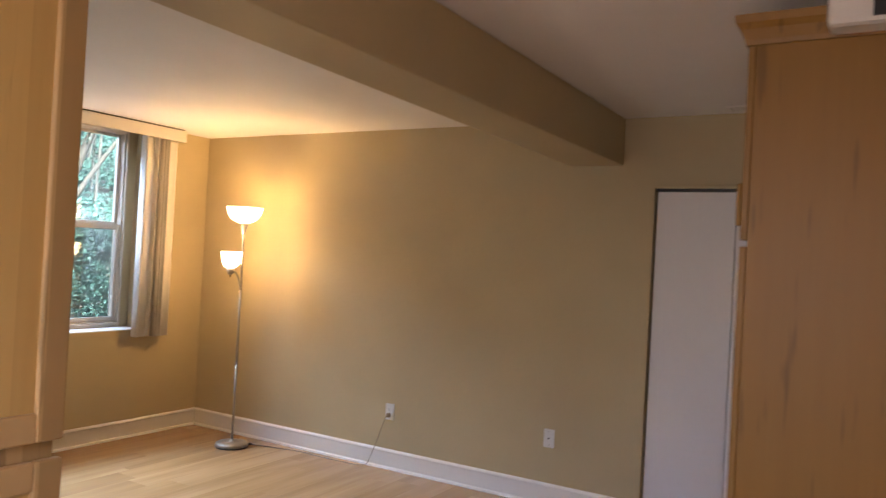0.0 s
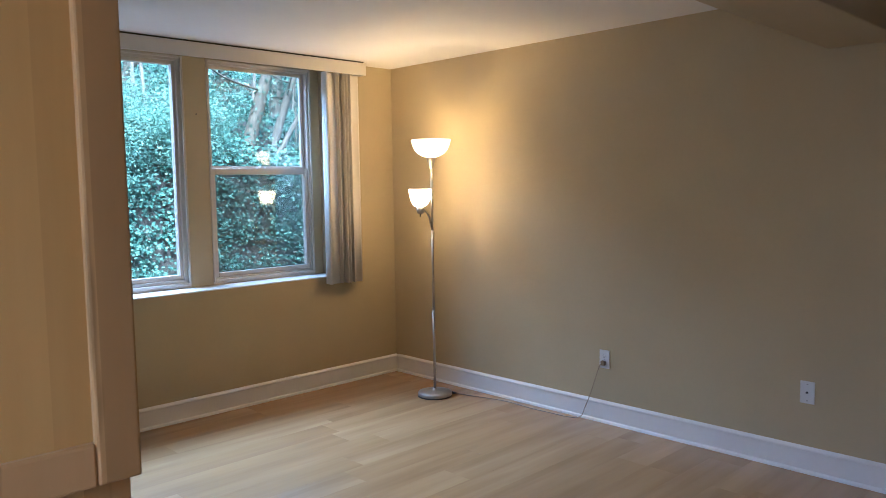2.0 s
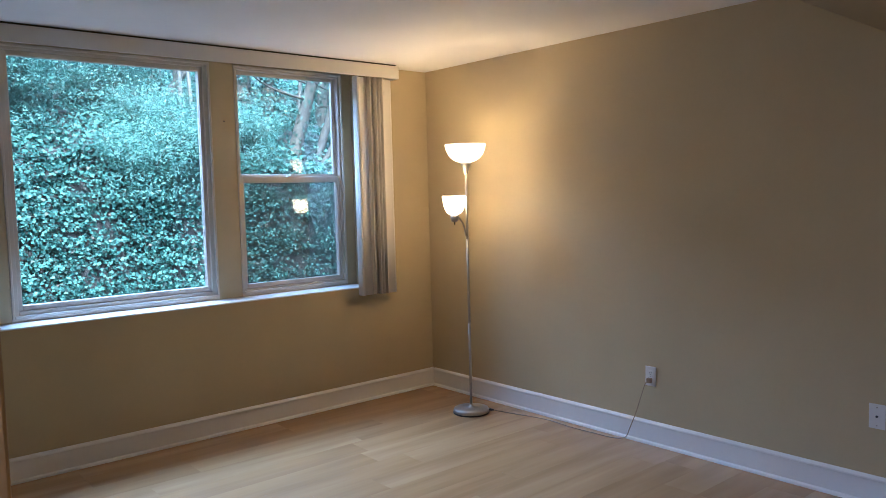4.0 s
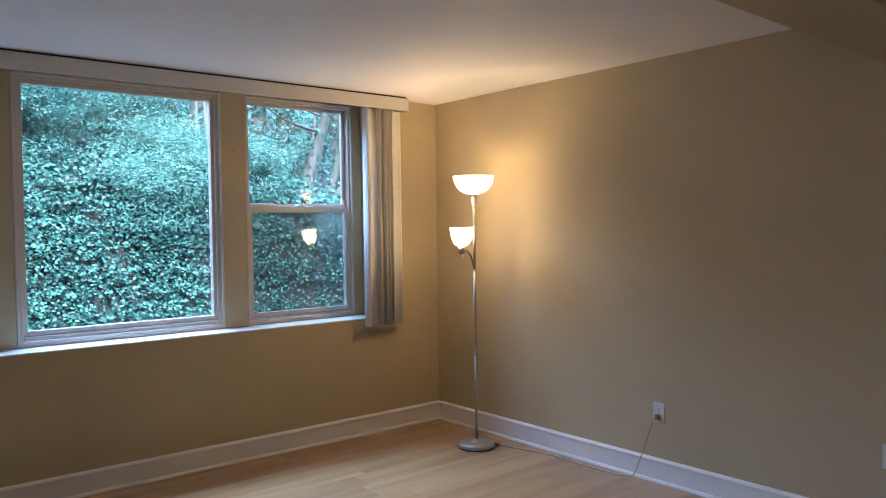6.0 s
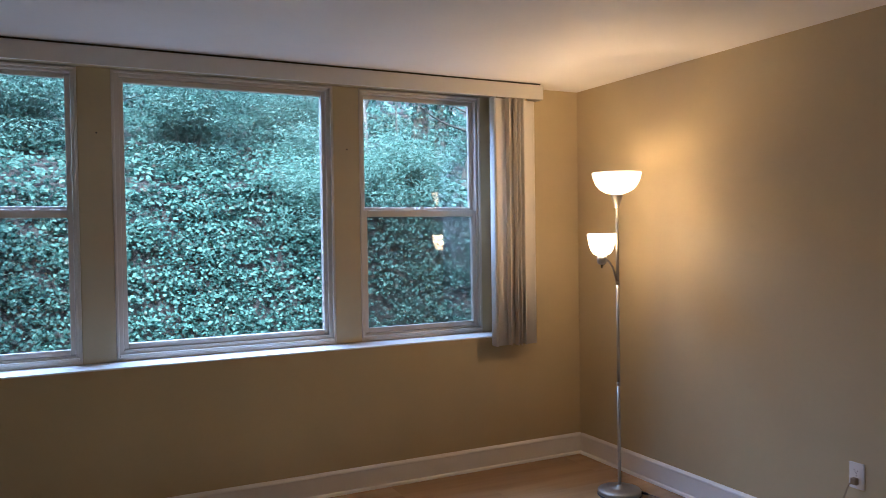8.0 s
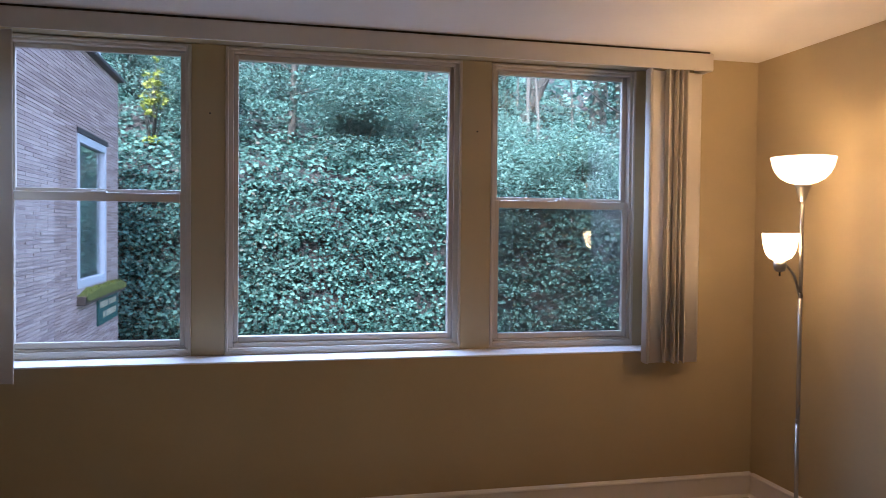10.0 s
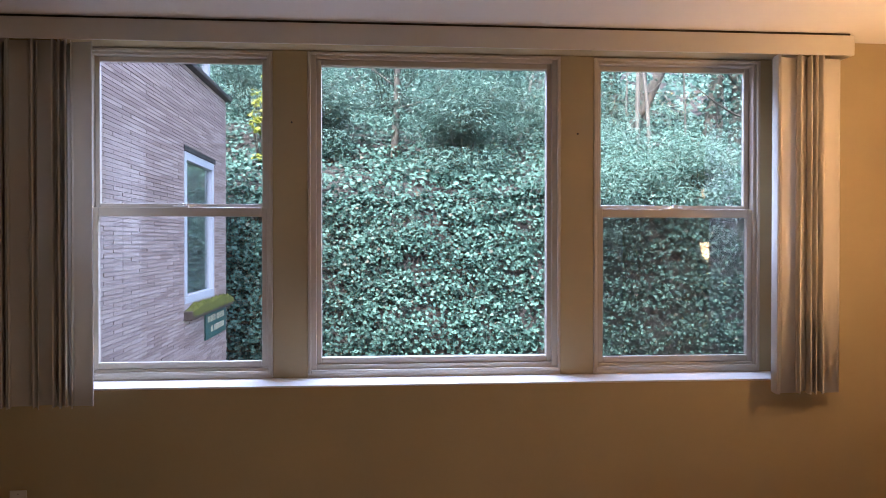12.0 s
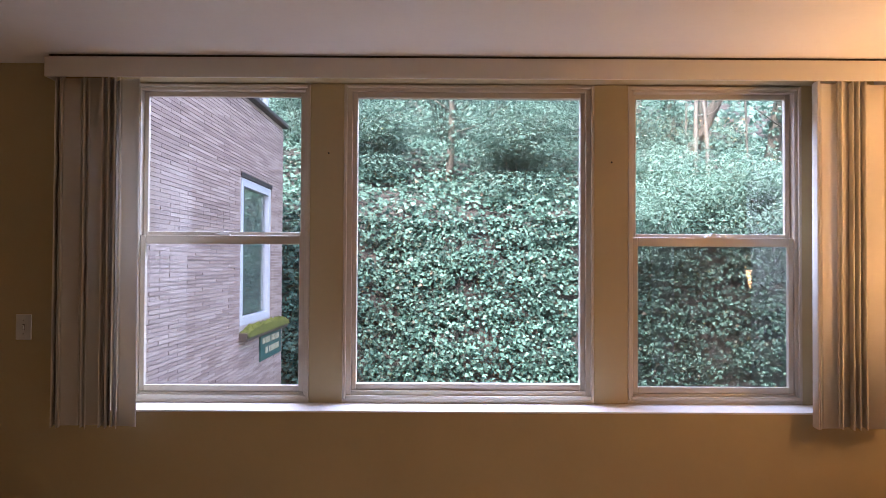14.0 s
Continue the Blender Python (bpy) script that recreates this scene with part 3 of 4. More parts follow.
def screw(p, z):
    s = part("screw", lathe([(0, 0), (0.003, 0), (0.003, 0.0012), (0, 0.0016)], 12), NICKEL, p)
    s.matrix_parent_inverse = pose(0, -0.006, z, 90, 0, 0)


east = Matrix.Rotation(radians(-90), 4, "Z")
o1 = plate("wall_outlet", "white duplex power outlet with a cord plugged in", "outlet", Matrix.Translation((-0.0005, -1.972, 0.397)) @ east)
for dz in (0.021, -0.021):
    part("socket", boxes((-0.016, 0.016, -0.0085, -0.006, dz - 0.014, dz + 0.014), bevel=0.0012), PLASTIC, o1)
    for xx, hh in ((-0.0065, 0.0045), (0.0065, 0.0035)):
        part("slot", boxes((xx - 0.0012, xx + 0.0012, -0.0090, -0.0084, dz + 0.001 - hh, dz + 0.001 + hh)), BLACK, o1)
    part("slot", boxes((-0.0022, 0.0022, -0.0090, -0.0084, dz - 0.0105, dz - 0.0065)), BLACK, o1)
screw(o1, 0)
o2 = plate("cable_plate", "white wall plate with one cable jack", "wall plate", Matrix.Translation((-0.0005, -3.172, 0.414)) @ east)
o4 = plate("cable_plate", "white wall plate with one cable jack below the blind", "wall plate", Matrix.Translation((-4.02, -0.0005, 0.337)))
for p in (o2, o4):
    jk = part("jack", lathe([(0, 0), (0.0055, 0), (0.0055, 0.002), (0.0042, 0.002), (0.0042, 0.008), (0, 0.008)], 16), BLACK, p)
    jk.matrix_parent_inverse = pose(0, -0.006, 0, 90, 0, 0)
    screw(p, 0.042), screw(p, -0.042)
o3 = plate("switch_plate", "white two-screw toggle plate beside the blind", "wall plate", Matrix.Translation((-4.219, -0.0005, 1.192)))
part("toggle", boxes((-0.0045, 0.0045, -0.014, -0.006, -0.011, 0.009), bevel=0.0015), PLASTIC, o3)
part("toggle_slot", boxes((-0.0055, 0.0055, -0.0066, -0.0060, -0.0125, 0.0125)), BLACK, o3)
screw(o3, 0.030), screw(o3, -0.030)

# Pantry cabinet under the beam
CX0, CX1, CY0, CY1 = -4.255, -3.538, -3.603, -3.0
pantry = base("pantry_cabinet", "tall maple pantry cabinet with shaker doors", "cabinet", ((CX0 + CX1) / 2, -3.3, 0))
pp = [part("body", boxes((CX0, CX1, CY0, CY1, 0.10, 2.095), bevel=0.002), MAPLE_FRAME, pantry),
      part("toe_kick", boxes((CX0 + 0.02, CX1 - 0.02, CY0 + 0.06, CY1, 0.0, 0.0995)), BLACK, pantry)]


def shaker(name, x0, x1, z0, z1, y, parent, knob_left, knob_low):
    yf, yb = y - 0.0215, y - 0.0012
    s = 0.056
    d = part(name, ring(bmesh.new(), x0, x1, z0, z1, yf, yb, s, s, s, s, 0.004), MAPLE_FRAME, parent)
    p = part("door_panel", boxes((x0 + s - 0.003, x1 - s + 0.003, yf + 0.011, yb - 0.002, z0 + s, z1 - s)), MAPLE, d)
    kx = x0 + 0.051 if knob_left else x1 - 0.03
    kz = z0 + 0.045 if knob_low else z1 - 0.045
    k = part("knob", lathe([(0, 0), (0.006, 0), (0.006, 0.012), (0.014, 0.016), (0.0165, 0.022), (0.014, 0.027), (0.006, 0.029), (0, 0.029)], 24), NICKEL, d, "round brushed knob")
    k.matrix_parent_inverse = pose(kx, yf, kz, 90, 0, 0)
    return d


for x0, x1, left in ((-4.250, -3.910, False), (-3.905, -3.530, True)):
    pp.append(shaker("door", x0, x1, 1.115, 2.075, CY0, pantry, left, True))
    pp.append(shaker("door", x0, x1, 0.125, 1.080, CY0, pantry, left, False))
local(pp, pantry)

# Tall cabinet beside the closet
TX0, TX1, TY0, TY1 = -2.06, -1.40, -5.45, -4.60
tall = base("tall_cabinet", "tall maple cabinet with a plain side and crown moulding", "cabinet", ((TX0 + TX1) / 2, (TY0 + TY1) / 2, 0))
tp = [part("body", boxes((TX0, TX1, TY0, TY1, 0.0, 2.19), bevel=0.002), HONEY, tall),
      part("door", boxes((TX0 + 0.006, TX1 - 0.006, TY1 + 0.0012, TY1 + 0.0215, 1.60, 2.17), bevel=0.0025), HONEY, tall),
      part("door", boxes((TX0 + 0.006, TX1 - 0.006, TY1 + 0.0012, TY1 + 0.0215, 0.08, 1.58), bevel=0.0025), HONEY, tall),
      part("handle", boxes((TX0 + 0.075, TX0 + 0.10, TY1 + 0.034, TY1 + 0.048, 1.645, 1.775), (TX0 + 0.08, TX0 + 0.095, TY1 + 0.021, TY1 + 0.036, 1.66, 1.675), (TX0 + 0.08, TX0 + 0.095, TY1 + 0.021, TY1 + 0.036, 1.745, 1.76), bevel=0.004), HONEY, tall, "wooden bar handle")]
crown = bmesh.new()
prof = [(0.0, 2.170), (0.006, 2.172), (0.010, 2.186), (0.022, 2.215), (0.034, 2.232), (0.036, 2.256), (0.0, 2.258)]
loops = []
for o, z in prof:
    loops.append([crown.verts.new(c) for c in ((TX0 - o, TY0 - o, z), (TX1 + o, TY0 - o, z), (TX1 + o, TY1 + 0.022 + o, z), (TX0 - o, TY1 + 0.022 + o, z))])
for a, b in zip(loops, loops[1:]):
    for k in range(4):
        crown.faces.new((a[k], a[(k + 1) % 4], b[(k + 1) % 4], b[k]))
crown.faces.new(loops[-1])
bmesh.ops.recalc_face_normals(crown, faces=crown.faces)
tp.append(part("crown", crown, HONEY, tall))
local(tp, tall)
box = base("wall_box", "white rounded plastic box with a dark face on the cabinet side", "box", (-2.13, -4.86, 2.165))
bp = [part("housing", boxes((-2.17, -2.0615, -5.02, -4.79, 2.175, 2.36), bevel=0.02), PLASTIC, box), part("front_face", boxes((-2.176, -2.168, -5.01, -4.90, 2.19, 2.345), bevel=0.003), BLACK, box, "dark glossy face")]
local(bp, box)
vent = base("ceiling_vent", "small off-white ceiling vent above the closet door", "vent", (-0.14, -4.27, CEIL_Z))
VZ = CEIL_Z - 0.0005
vpz = [part("vent_frame", boxes((-0.22, -0.20, -4.38, -4.16, VZ - 0.010, VZ), (-0.08, -0.06, -4.38, -4.16, VZ - 0.010, VZ), (-0.1995, -0.0805, -4.38, -4.36, VZ - 0.010, VZ), (-0.1995, -0.0805, -4.18, -4.16, VZ - 0.010, VZ), bevel=0.002), TRIM, vent)]
for k in range(6):
    vpz.append(part("slat", boxes((-0.1995, -0.0805, -4.352 + k * 0.029, -4.334 + k * 0.029, VZ - 0.007, VZ - 0.005)), TRIM, vent))
local(vpz, vent)


# Unseen kitchen ceiling light at the west end, added to warm the cabinets
dome = base("added_ceiling_light", "unseen round dome light added to warm the kitchen cabinets", "ceiling light", (-4.85, -5.35, CEIL_Z))
part("backplate", lathe([(0, -0.001), (0.165, -0.001), (0.165, -0.022), (0.150, -0.028), (0, -0.028)]), NICKEL, dome)
part("diffuser", lathe([(0.146, -0.0285), (0.142, -0.05), (0.118, -0.078), (0.075, -0.096), (0, -0.102)]), DOME, dome, "glowing opal diffuser of the added light")


# Outside: the ground, one sheet with a steep ivy bank
def sstep(a, b, v):
    t = np.clip((v - a) / (b - a), 0, 1)
    return t * t * (3 - 2 * t)


def wav(x, y, s):
    return np.sin(x * 1.7 * s + 0.6 * np.sin(y * 2.1 * s)) * 0.5 + np.sin(y * 2.3 * s + 1.3 + 0.8 * np.sin(x * 1.3 * s + 2.0)) * 0.5


def ground_z(x, y):
    x, y = np.asarray(x, float), np.asarray(y, float)
    foot = 7.75 + 0.22 * wav(x, x * 0.3, 0.7)
    d = y - foot
    crest = 2.15 + 0.20 * wav(x, y, 0.45) - 0.35 * sstep(1.0, 6.0, x)
    bank = -0.9 + (crest + 0.9) * np.clip(d / 1.15, 0, 1) ** 0.85
    rise = 0.42 - 0.11 * sstep(2.5, 8.0, x)
    upper = np.clip(d - 1.15, 0, 60) * rise + 0.14 * wav(x, y, 0.9) * sstep(1.2, 3, d)
    return bank + upper


def axis_values(lo, hi, step, far):
    a = list(np.arange(lo, hi + 1e-6, step))
    out = [lo - (far - abs(lo)) * f for f in (1.0, 0.5, 0.22, 0.1, 0.04)]
    out2 = [hi + (far - abs(hi)) * f for f in (0.04, 0.1, 0.22, 0.5, 1.0)]
    return np.array(out + a + out2)


gx, gy = axis_values(-16, 26, 0.25, 400), axis_values(-8, 34, 0.25, 400)
GX, GYY = np.meshgrid(gx, gy)
GZ = ground_z(GX, GYY)
verts = np.stack([GX.ravel(), GYY.ravel(), GZ.ravel()], 1)
nx, ny = len(gx), len(gy)
ii = (np.arange(ny - 1)[:, None] * nx + np.arange(nx - 1)[None, :]).ravel()
me = bpy.data.meshes.new("ground")
me.from_pydata(verts.tolist(), [], np.stack([ii, ii + 1, ii + 1 + nx, ii + nx], 1).tolist())
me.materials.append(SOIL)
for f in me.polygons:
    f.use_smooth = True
tagged(new("ground", me), "leaf-litter ground, blackened as shade between ivy leaves, rising into a wooded bank", "ground", kind="structure")


# Leaves: each a folded blade of two quads
IVY_SHAPE = np.array([(0, 0, 0), (0, 1.0, 0.0), (-0.30, 0.66, 0.10), (-0.52, 0.18, 0.14), (0.30, 0.66, 0.10), (0.52, 0.18, 0.14)])
BLADE_SHAPE = np.array([(0, 0, 0), (0, 1.0, -0.06), (-0.17, 0.70, 0.05), (-0.16, 0.28, 0.06), (0.17, 0.70, 0.05), (0.16, 0.28, 0.06)])
rng = np.random.default_rng(7)


def leaves(name, pos, nrm, size, shape, spread, material, droop=0.5):
    """Leaves at pos facing roughly along nrm, as one mesh."""
    n = len(pos)
    nv = nrm + rng.normal(0, spread, (n, 3))
    nv /= np.linalg.norm(nv, axis=1)[:, None]
    tip = rng.normal(0, 1, (n, 3)) + np.array([0, 0, -droop])
    tip -= nv * np.sum(tip * nv, 1)[:, None]
    tip /= np.linalg.norm(tip, axis=1)[:, None]
    side = np.cross(tip, nv)
    sz = (np.broadcast_to(size, (n,)) * rng.uniform(0.65, 1.3, n))[:, None, None]
    v = pos[:, None, :] + sz * (shape[None, :, 0:1] * side[:, None, :] + shape[None, :, 1:2] * tip[:, None, :] + shape[None, :, 2:3] * nv[:, None, :])
    idx = (np.arange(n) * 6)[:, None]
    quads = np.concatenate([idx + np.array([0, 1, 2, 3]), idx + np.array([0, 5, 4, 1])], 1).reshape(-1, 4)
    m = bpy.data.meshes.new(name)
    m.vertices.add(n * 6)
    m.vertices.foreach_set("co", v.ravel())
    m.loops.add(len(quads) * 4)
    m.loops.foreach_set("vertex_index", quads.ravel().astype(np.int32))
    m.polygons.add(len(quads))
    m.polygons.foreach_set("loop_start", np.arange(len(quads), dtype=np.int32) * 4)
    m.update(calc_edges=True)
    m.materials.append(material)
    return m


def bank_points(n, x0, x1, d0, d1, lift):
    """Points over the slope, thinned in patches where litter and twigs show through."""
    x = rng.uniform(x0, x1, n)
    foot = 7.75 + 0.22 * wav(x, x * 0.3, 0.7)
    y = foot + rng.uniform(d0, d1, n)
    e = 0.02
    z = ground_z(x, y)
    nrm = np.stack([-(ground_z(x + e, y) - z) / e, -(ground_z(x, y + e) - z) / e, np.ones(n)], 1)
    nrm /= np.linalg.norm(nrm, axis=1)[:, None]
    bulge = 0.10 + 0.14 * (wav(x, z * 1.5, 1.6) * 0.5 + 0.5) + 0.10 * (wav(x + 5, z * 2.0, 3.7) * 0.5 + 0.5)
    pos = np.stack([x, y, z], 1) + nrm * (bulge * rng.uniform(0.15, 1.15, n) * lift)[:, None]
    patch = 0.6 * wav(x + 3, z * 1.7 + y * 0.5, 2.1) + 0.5 * wav(x - 7 + 0.4 * z, z * 2.3 + y, 5.3)
    keep = rng.uniform(0, 1, n) < np.clip(0.80 + 0.85 * patch - 0.28 * sstep(0.8, 2.6, x), 0.10, 1.0)
    return pos[keep], nrm[keep]


p1, n1 = bank_points(84000, -6.5, 8.5, -0.05, 1.25, 1.0)
n1 = n1 * 0.6 + np.array([0, -0.45, 0.55])
tagged(new("ivy", leaves("ivy", p1, n1, 0.057, IVY_SHAPE, 0.65, IVY)), "dense green ivy covering the steep bank", "ivy", kind="stuff")
p2, n2 = bank_points(140000, -9, 17, 1.2, 13.0, 1.1)
n2 = n2 * 0.6 + np.array([0, -0.4, 0.4])
tagged(new("ivy", leaves("ivy", p2, n2, 0.076, IVY_SHAPE, 0.5, IVY)), "ivy ground cover on the upper slope", "ivy", kind="stuff")


p3, n3 = bank_points(26000, -22, 40, 12.5, 30, 2.0)
tagged(new("undergrowth", leaves("undergrowth", p3, n3 + np.array([0, -0.6, 0.2]), 0.22, IVY_SHAPE, 0.6, SHRUB)), "distant green undergrowth up the hill", "undergrowth", kind="stuff")


def shrub_bush(label, x, d, r, h, count, material, shape=BLADE_SHAPE, size=0.062):
    foot = 7.75 + 0.22 * float(wav(np.array(x), np.array(x * 0.3), 0.7))
    y = foot + d
    z = float(ground_z(x, y))
    ob = base("shrub", label, "shrub", (x, y, z - 0.05), "shrubs on the bank")
    stems = bmesh.new()
    tips = []
    for k in range(11):
        a = 2 * math.pi * k / 11 + random.uniform(-0.25, 0.25)
        rr = r * random.uniform(0.25, 0.95)
        top = Vector((rr * math.cos(a), rr * math.sin(a) * 0.8, h * random.uniform(0.55, 1.0)))
        mid = top * 0.5 + Vector((random.uniform(-0.1, 0.1), random.uniform(-0.1, 0.1), 0.1 * h))
        tube([(0, 0, 0), mid, top], [0.018, 0.010, 0.004], 6, stems)
        tips += [(top, 1.0), (mid + Vector((random.uniform(-0.2, 0.2), random.uniform(-0.2, 0.2), 0.1)), 0.8), (top * 0.75, 0.9), (Vector((top.x * 0.8, top.y * 0.8 - 0.1, 0.16 * h)), 0.9)]
    part("stems", stems, BARK, ob)
    per = count // len(tips)
    ps, ns = [], []
    for c, s in tips:
        dirs = rng.normal(0, 1, (per, 3))
        dirs /= np.linalg.norm(dirs, axis=1)[:, None]
        rad = r * 0.42 * s * rng.uniform(0.45, 1.0, per) ** 0.5
        ps.append(np.array(c) + dirs * rad[:, None] * np.array([1.15, 1.0, 0.75]))
        ns.append(dirs * 0.7 + np.array([0, -0.25, 0.75]))
    lv = new("foliage", leaves("foliage", np.concatenate(ps), np.concatenate(ns), size, shape, 0.45, material))
    lv.parent = ob
    return ob


BUSHY = 2.9
SHRUBS = [(-1.0, 2.5, 1.1, 2.2, 4200), (-0.9, 3.6, 1.2, 2.1, 3600), (-3.6, 3.3, 1.0, 1.9, 3600), (-4.1, 4.2, 1.1, 1.8, 2600), (1.2, 3.4, 1.2, 1.4, 3000), (-5.4, 5.6, 1.2, 2.0, 2600), (0.1, 6.0, 1.4, 2.4, 3200), (-2.3, 6.5, 1.6, 2.8, 3600)]
for x, d, r, h, c in SHRUBS:
    shrub_bush("broad-leaved evergreen shrub on the ivy bank", x, d, r, h, int(c * BUSHY), SHRUB)
for x, d, r, h, c in ((0.9, 0.9, 1.0, 1.35, 6500), (1.9, 1.1, 1.0, 1.25, 6500), (2.9, 1.4, 1.0, 1.2, 6000), (1.5, 2.2, 1.0, 1.1, 4500)):
    shrub_bush("pale small-leaved shrub sprawling over the bank", x, d, r, h, int(c * 1.7), PALESHRUB, BLADE_SHAPE, 0.053)
shrub_bush("yellow-green mossy sapling on the slope", -4.60, 2.8, 0.15, 1.75, 520, YELLOW, IVY_SHAPE, 0.055)


def tree(label, x, d, h, r, lean, limbs, ivy=900, crown=560, bark=None):
    bark = bark or BARK
    foot = 7.75 + 0.22 * float(wav(np.array(x), np.array(x * 0.3), 0.7))
    y = foot + d
    z = float(ground_z(x, y)) - 0.15
    ob = base("tree", label, "tree", (x, y, z), "trees on the slope")
    line = smooth_line([(0, 0, 0), (lean[0] * 0.22 + random.uniform(-0.06, 0.06), lean[1] * 0.2, h * 0.25), (lean[0] * 0.5, lean[1] * 0.5, h * 0.55), (lean[0], lean[1], h)], 6)
    rad = [r * (1 - 0.8 * k / (len(line) - 1)) * (1.35 if k == 0 else 1) for k in range(len(line))]
    part("trunk", tube(line, rad, 10), bark, ob)
    ends = [line[-1]]
    for k in range(limbs):
        s = line[int(len(line) * random.uniform(0.25, 0.9))]
        a = random.uniform(0, 2 * math.pi)
        L = h * random.uniform(0.18, 0.34)
        e = s + Vector((math.cos(a) * L, math.sin(a) * L * 0.7, L * random.uniform(0.15, 0.9)))
        mid = (s + e) / 2 + Vector((random.uniform(-0.15, 0.15), random.uniform(-0.1, 0.1), -0.06 * L))
        part("limb", tube(smooth_line([s, mid, e], 4), [r * 0.20 * (1 - 0.10 * q) for q in range(9)], 7), bark, ob)
        ends += [e, mid]
    ps, ns = [], []
    per = max(1, crown // len(ends))
    for e in ends:
        dirs = rng.normal(0, 1, (per, 3))
        ps.append(np.array(e) + dirs * h * 0.07)
        ns.append(dirs * 0.4 + np.array([0, -0.2, 0.8]))
    cr = new("crown", leaves("crown", np.concatenate(ps), np.concatenate(ns), 0.06, IVY_SHAPE, 0.6, SHRUB))
    cr.parent = ob
    if ivy:
        t = rng.uniform(0, 0.62, ivy)
        k = (t * (len(line) - 1)).astype(int)
        P = np.array([tuple(q) for q in line])
        fr = (t * (len(line) - 1) - k)[:, None]
        c = P[k] * (1 - fr) + P[np.minimum(k + 1, len(line) - 1)] * fr
        a = rng.uniform(0, 2 * np.pi, ivy)
        o = np.stack([np.cos(a), np.sin(a), np.zeros(ivy)], 1)
        iv = new("climbing_ivy", leaves("climbing_ivy", c + o * (r * rng.uniform(0.8, 1.5, ivy))[:, None], o + np.array([0, 0, 0.3]), 0.065, IVY_SHAPE, 0.4, IVY))
        iv.parent = ob
    return ob


TREES = [(4.7, 2.75, 7, 0.17, (3.0, 0.3), 8, 300), (5.35, 2.85, 7, 0.11, (3.1, 0.2), 8, 0), (4.1, 2.75, 7, 0.16, (0.5, 0.2), 7, 1500), (-2.22, 3.2, 8, 0.085, (0.05, 0.2), 5, 420), (-4.0, 3.4, 7, 0.06, (-0.2, 0.3), 4, 0), (2.6, 4.3, 8, 0.15, (4.5, 0.3), 2, 0), (2.35, 4.25, 9, 0.13, (0.05, 0.3), 5, 1500), (1.75, 4.4, 9, 0.10, (0.1, 0.3), 5, 300),
         (3.6, 6.2, 10, 0.11, (0.6, 0.5), 5, 0), (4.6, 5.0, 9, 0.16, (1.6, 0.6), 6, 900), (5.8, 7.0, 11, 0.13, (0.3, 0.5), 5, 0), (7.2, 5.6, 10, 0.18, (1.2, 0.3), 6, 900),
         (8.6, 7.5, 11, 0.13, (-0.5, 0.5), 5, 600), (5.3, 2.6, 5, 0.07, (4.2, 0.3), 6, 0), (10.4, 6.5, 11, 0.16, (0.8, 0.6), 6, 600), (0.4, 8.0, 11, 0.15, (0.2, 0.4), 5, 900),
         (-0.9, 9.5, 11, 0.16, (-0.4, 0.4), 5, 900), (-5.8, 8.5, 11, 0.17, (0.5, 0.4), 5, 900), (12.5, 8.5, 12, 0.18, (0.4, 0.5), 5, 700), (4.2, 10.5, 12, 0.15, (0.3, 0.5), 5, 500)]
for x, d, h, r, lean, nl, iv in TREES:
    tree("ivy-clad tree with mossy trunk on the slope" if iv else "slender bare-trunked tree on the slope", x, d, h, r, lean, nl, iv)

for k in range(16):
    x = 1.0 + k * 0.62 + random.uniform(-0.2, 0.2)
    tree("thin pale-barked bare tree leaning on the slope", x, random.uniform(2.6, 8.5), random.uniform(6, 9), random.uniform(0.025, 0.055), (random.uniform(-0.6, 1.6), random.uniform(-0.2, 0.5)), 5, 0, 160, PALEBARK)

# Brick building next door
BXF, BYE, BZT = -4.6, 7.34, 3.40
house = base("brick_building", "pink-brown roman brick house wall with a mossy window ledge", "building", (BXF, 4.0, -0.9))
WY0, WY1, WZ0, WZ1 = 5.13, 6.58, 0.775, 2.455
BY0 = 0.9
hp = [part("wall", boxes((BXF - 0.30, BXF - 0.010, BY0, WY0, -1.0, BZT), (BXF - 0.30, BXF - 0.010, WY1, BYE - 0.012, -1.0, BZT), (BXF - 0.30, BXF - 0.010, WY0, WY1, -1.0, WZ0), (BXF - 0.30, BXF - 0.010, WY0, WY1, WZ1, BZT), (BXF - 4.0, BXF - 0.301, BYE - 0.3, BYE - 0.012, -1.0, BZT)), MORTAR, house),
      part("roof", boxes((BXF - 4.2, BXF + 0.07, BY0 - 0.1, BYE + 0.07, BZT + 0.001, BZT + 0.055), bevel=0.01), SLATE, house, "dark flat roof edge"),
      part("sill", boxes((BXF - 0.1, BXF + 0.09, WY0 - 0.06, BYE + 0.02, 0.60, 0.70), bevel=0.01), LEDGE, house, "dark stone window ledge"),
      part("lintel", boxes((BXF - 0.1, BXF + 0.012, WY0 - 0.05, WY1 + 0.05, WZ1 + 0.001, WZ1 + 0.06), bevel=0.004), SLATE, house)]
hw = part("window", ring(bmesh.new(), 0, WY1 - WY0, 0, WZ1 - WZ0, -0.05, 0.02, 0.09, 0.09, 0.09, 0.09), PALEFRAME, house, "pale-framed window reflecting greenery")
hw.matrix_parent_inverse = Matrix.Translation(-house.location)
hw.matrix_basis = pose(BXF - 0.05, WY0, WZ0, 0, 0, 90)
# Flat backing sheet just behind the pane
dark = part("room_backing", boxes((0.02, WY1 - WY0 - 0.02, 0.03, 0.05, 0.02, WZ1 - WZ0 - 0.02)), BACKING, hw, "grey-green backing sheet behind the glass")
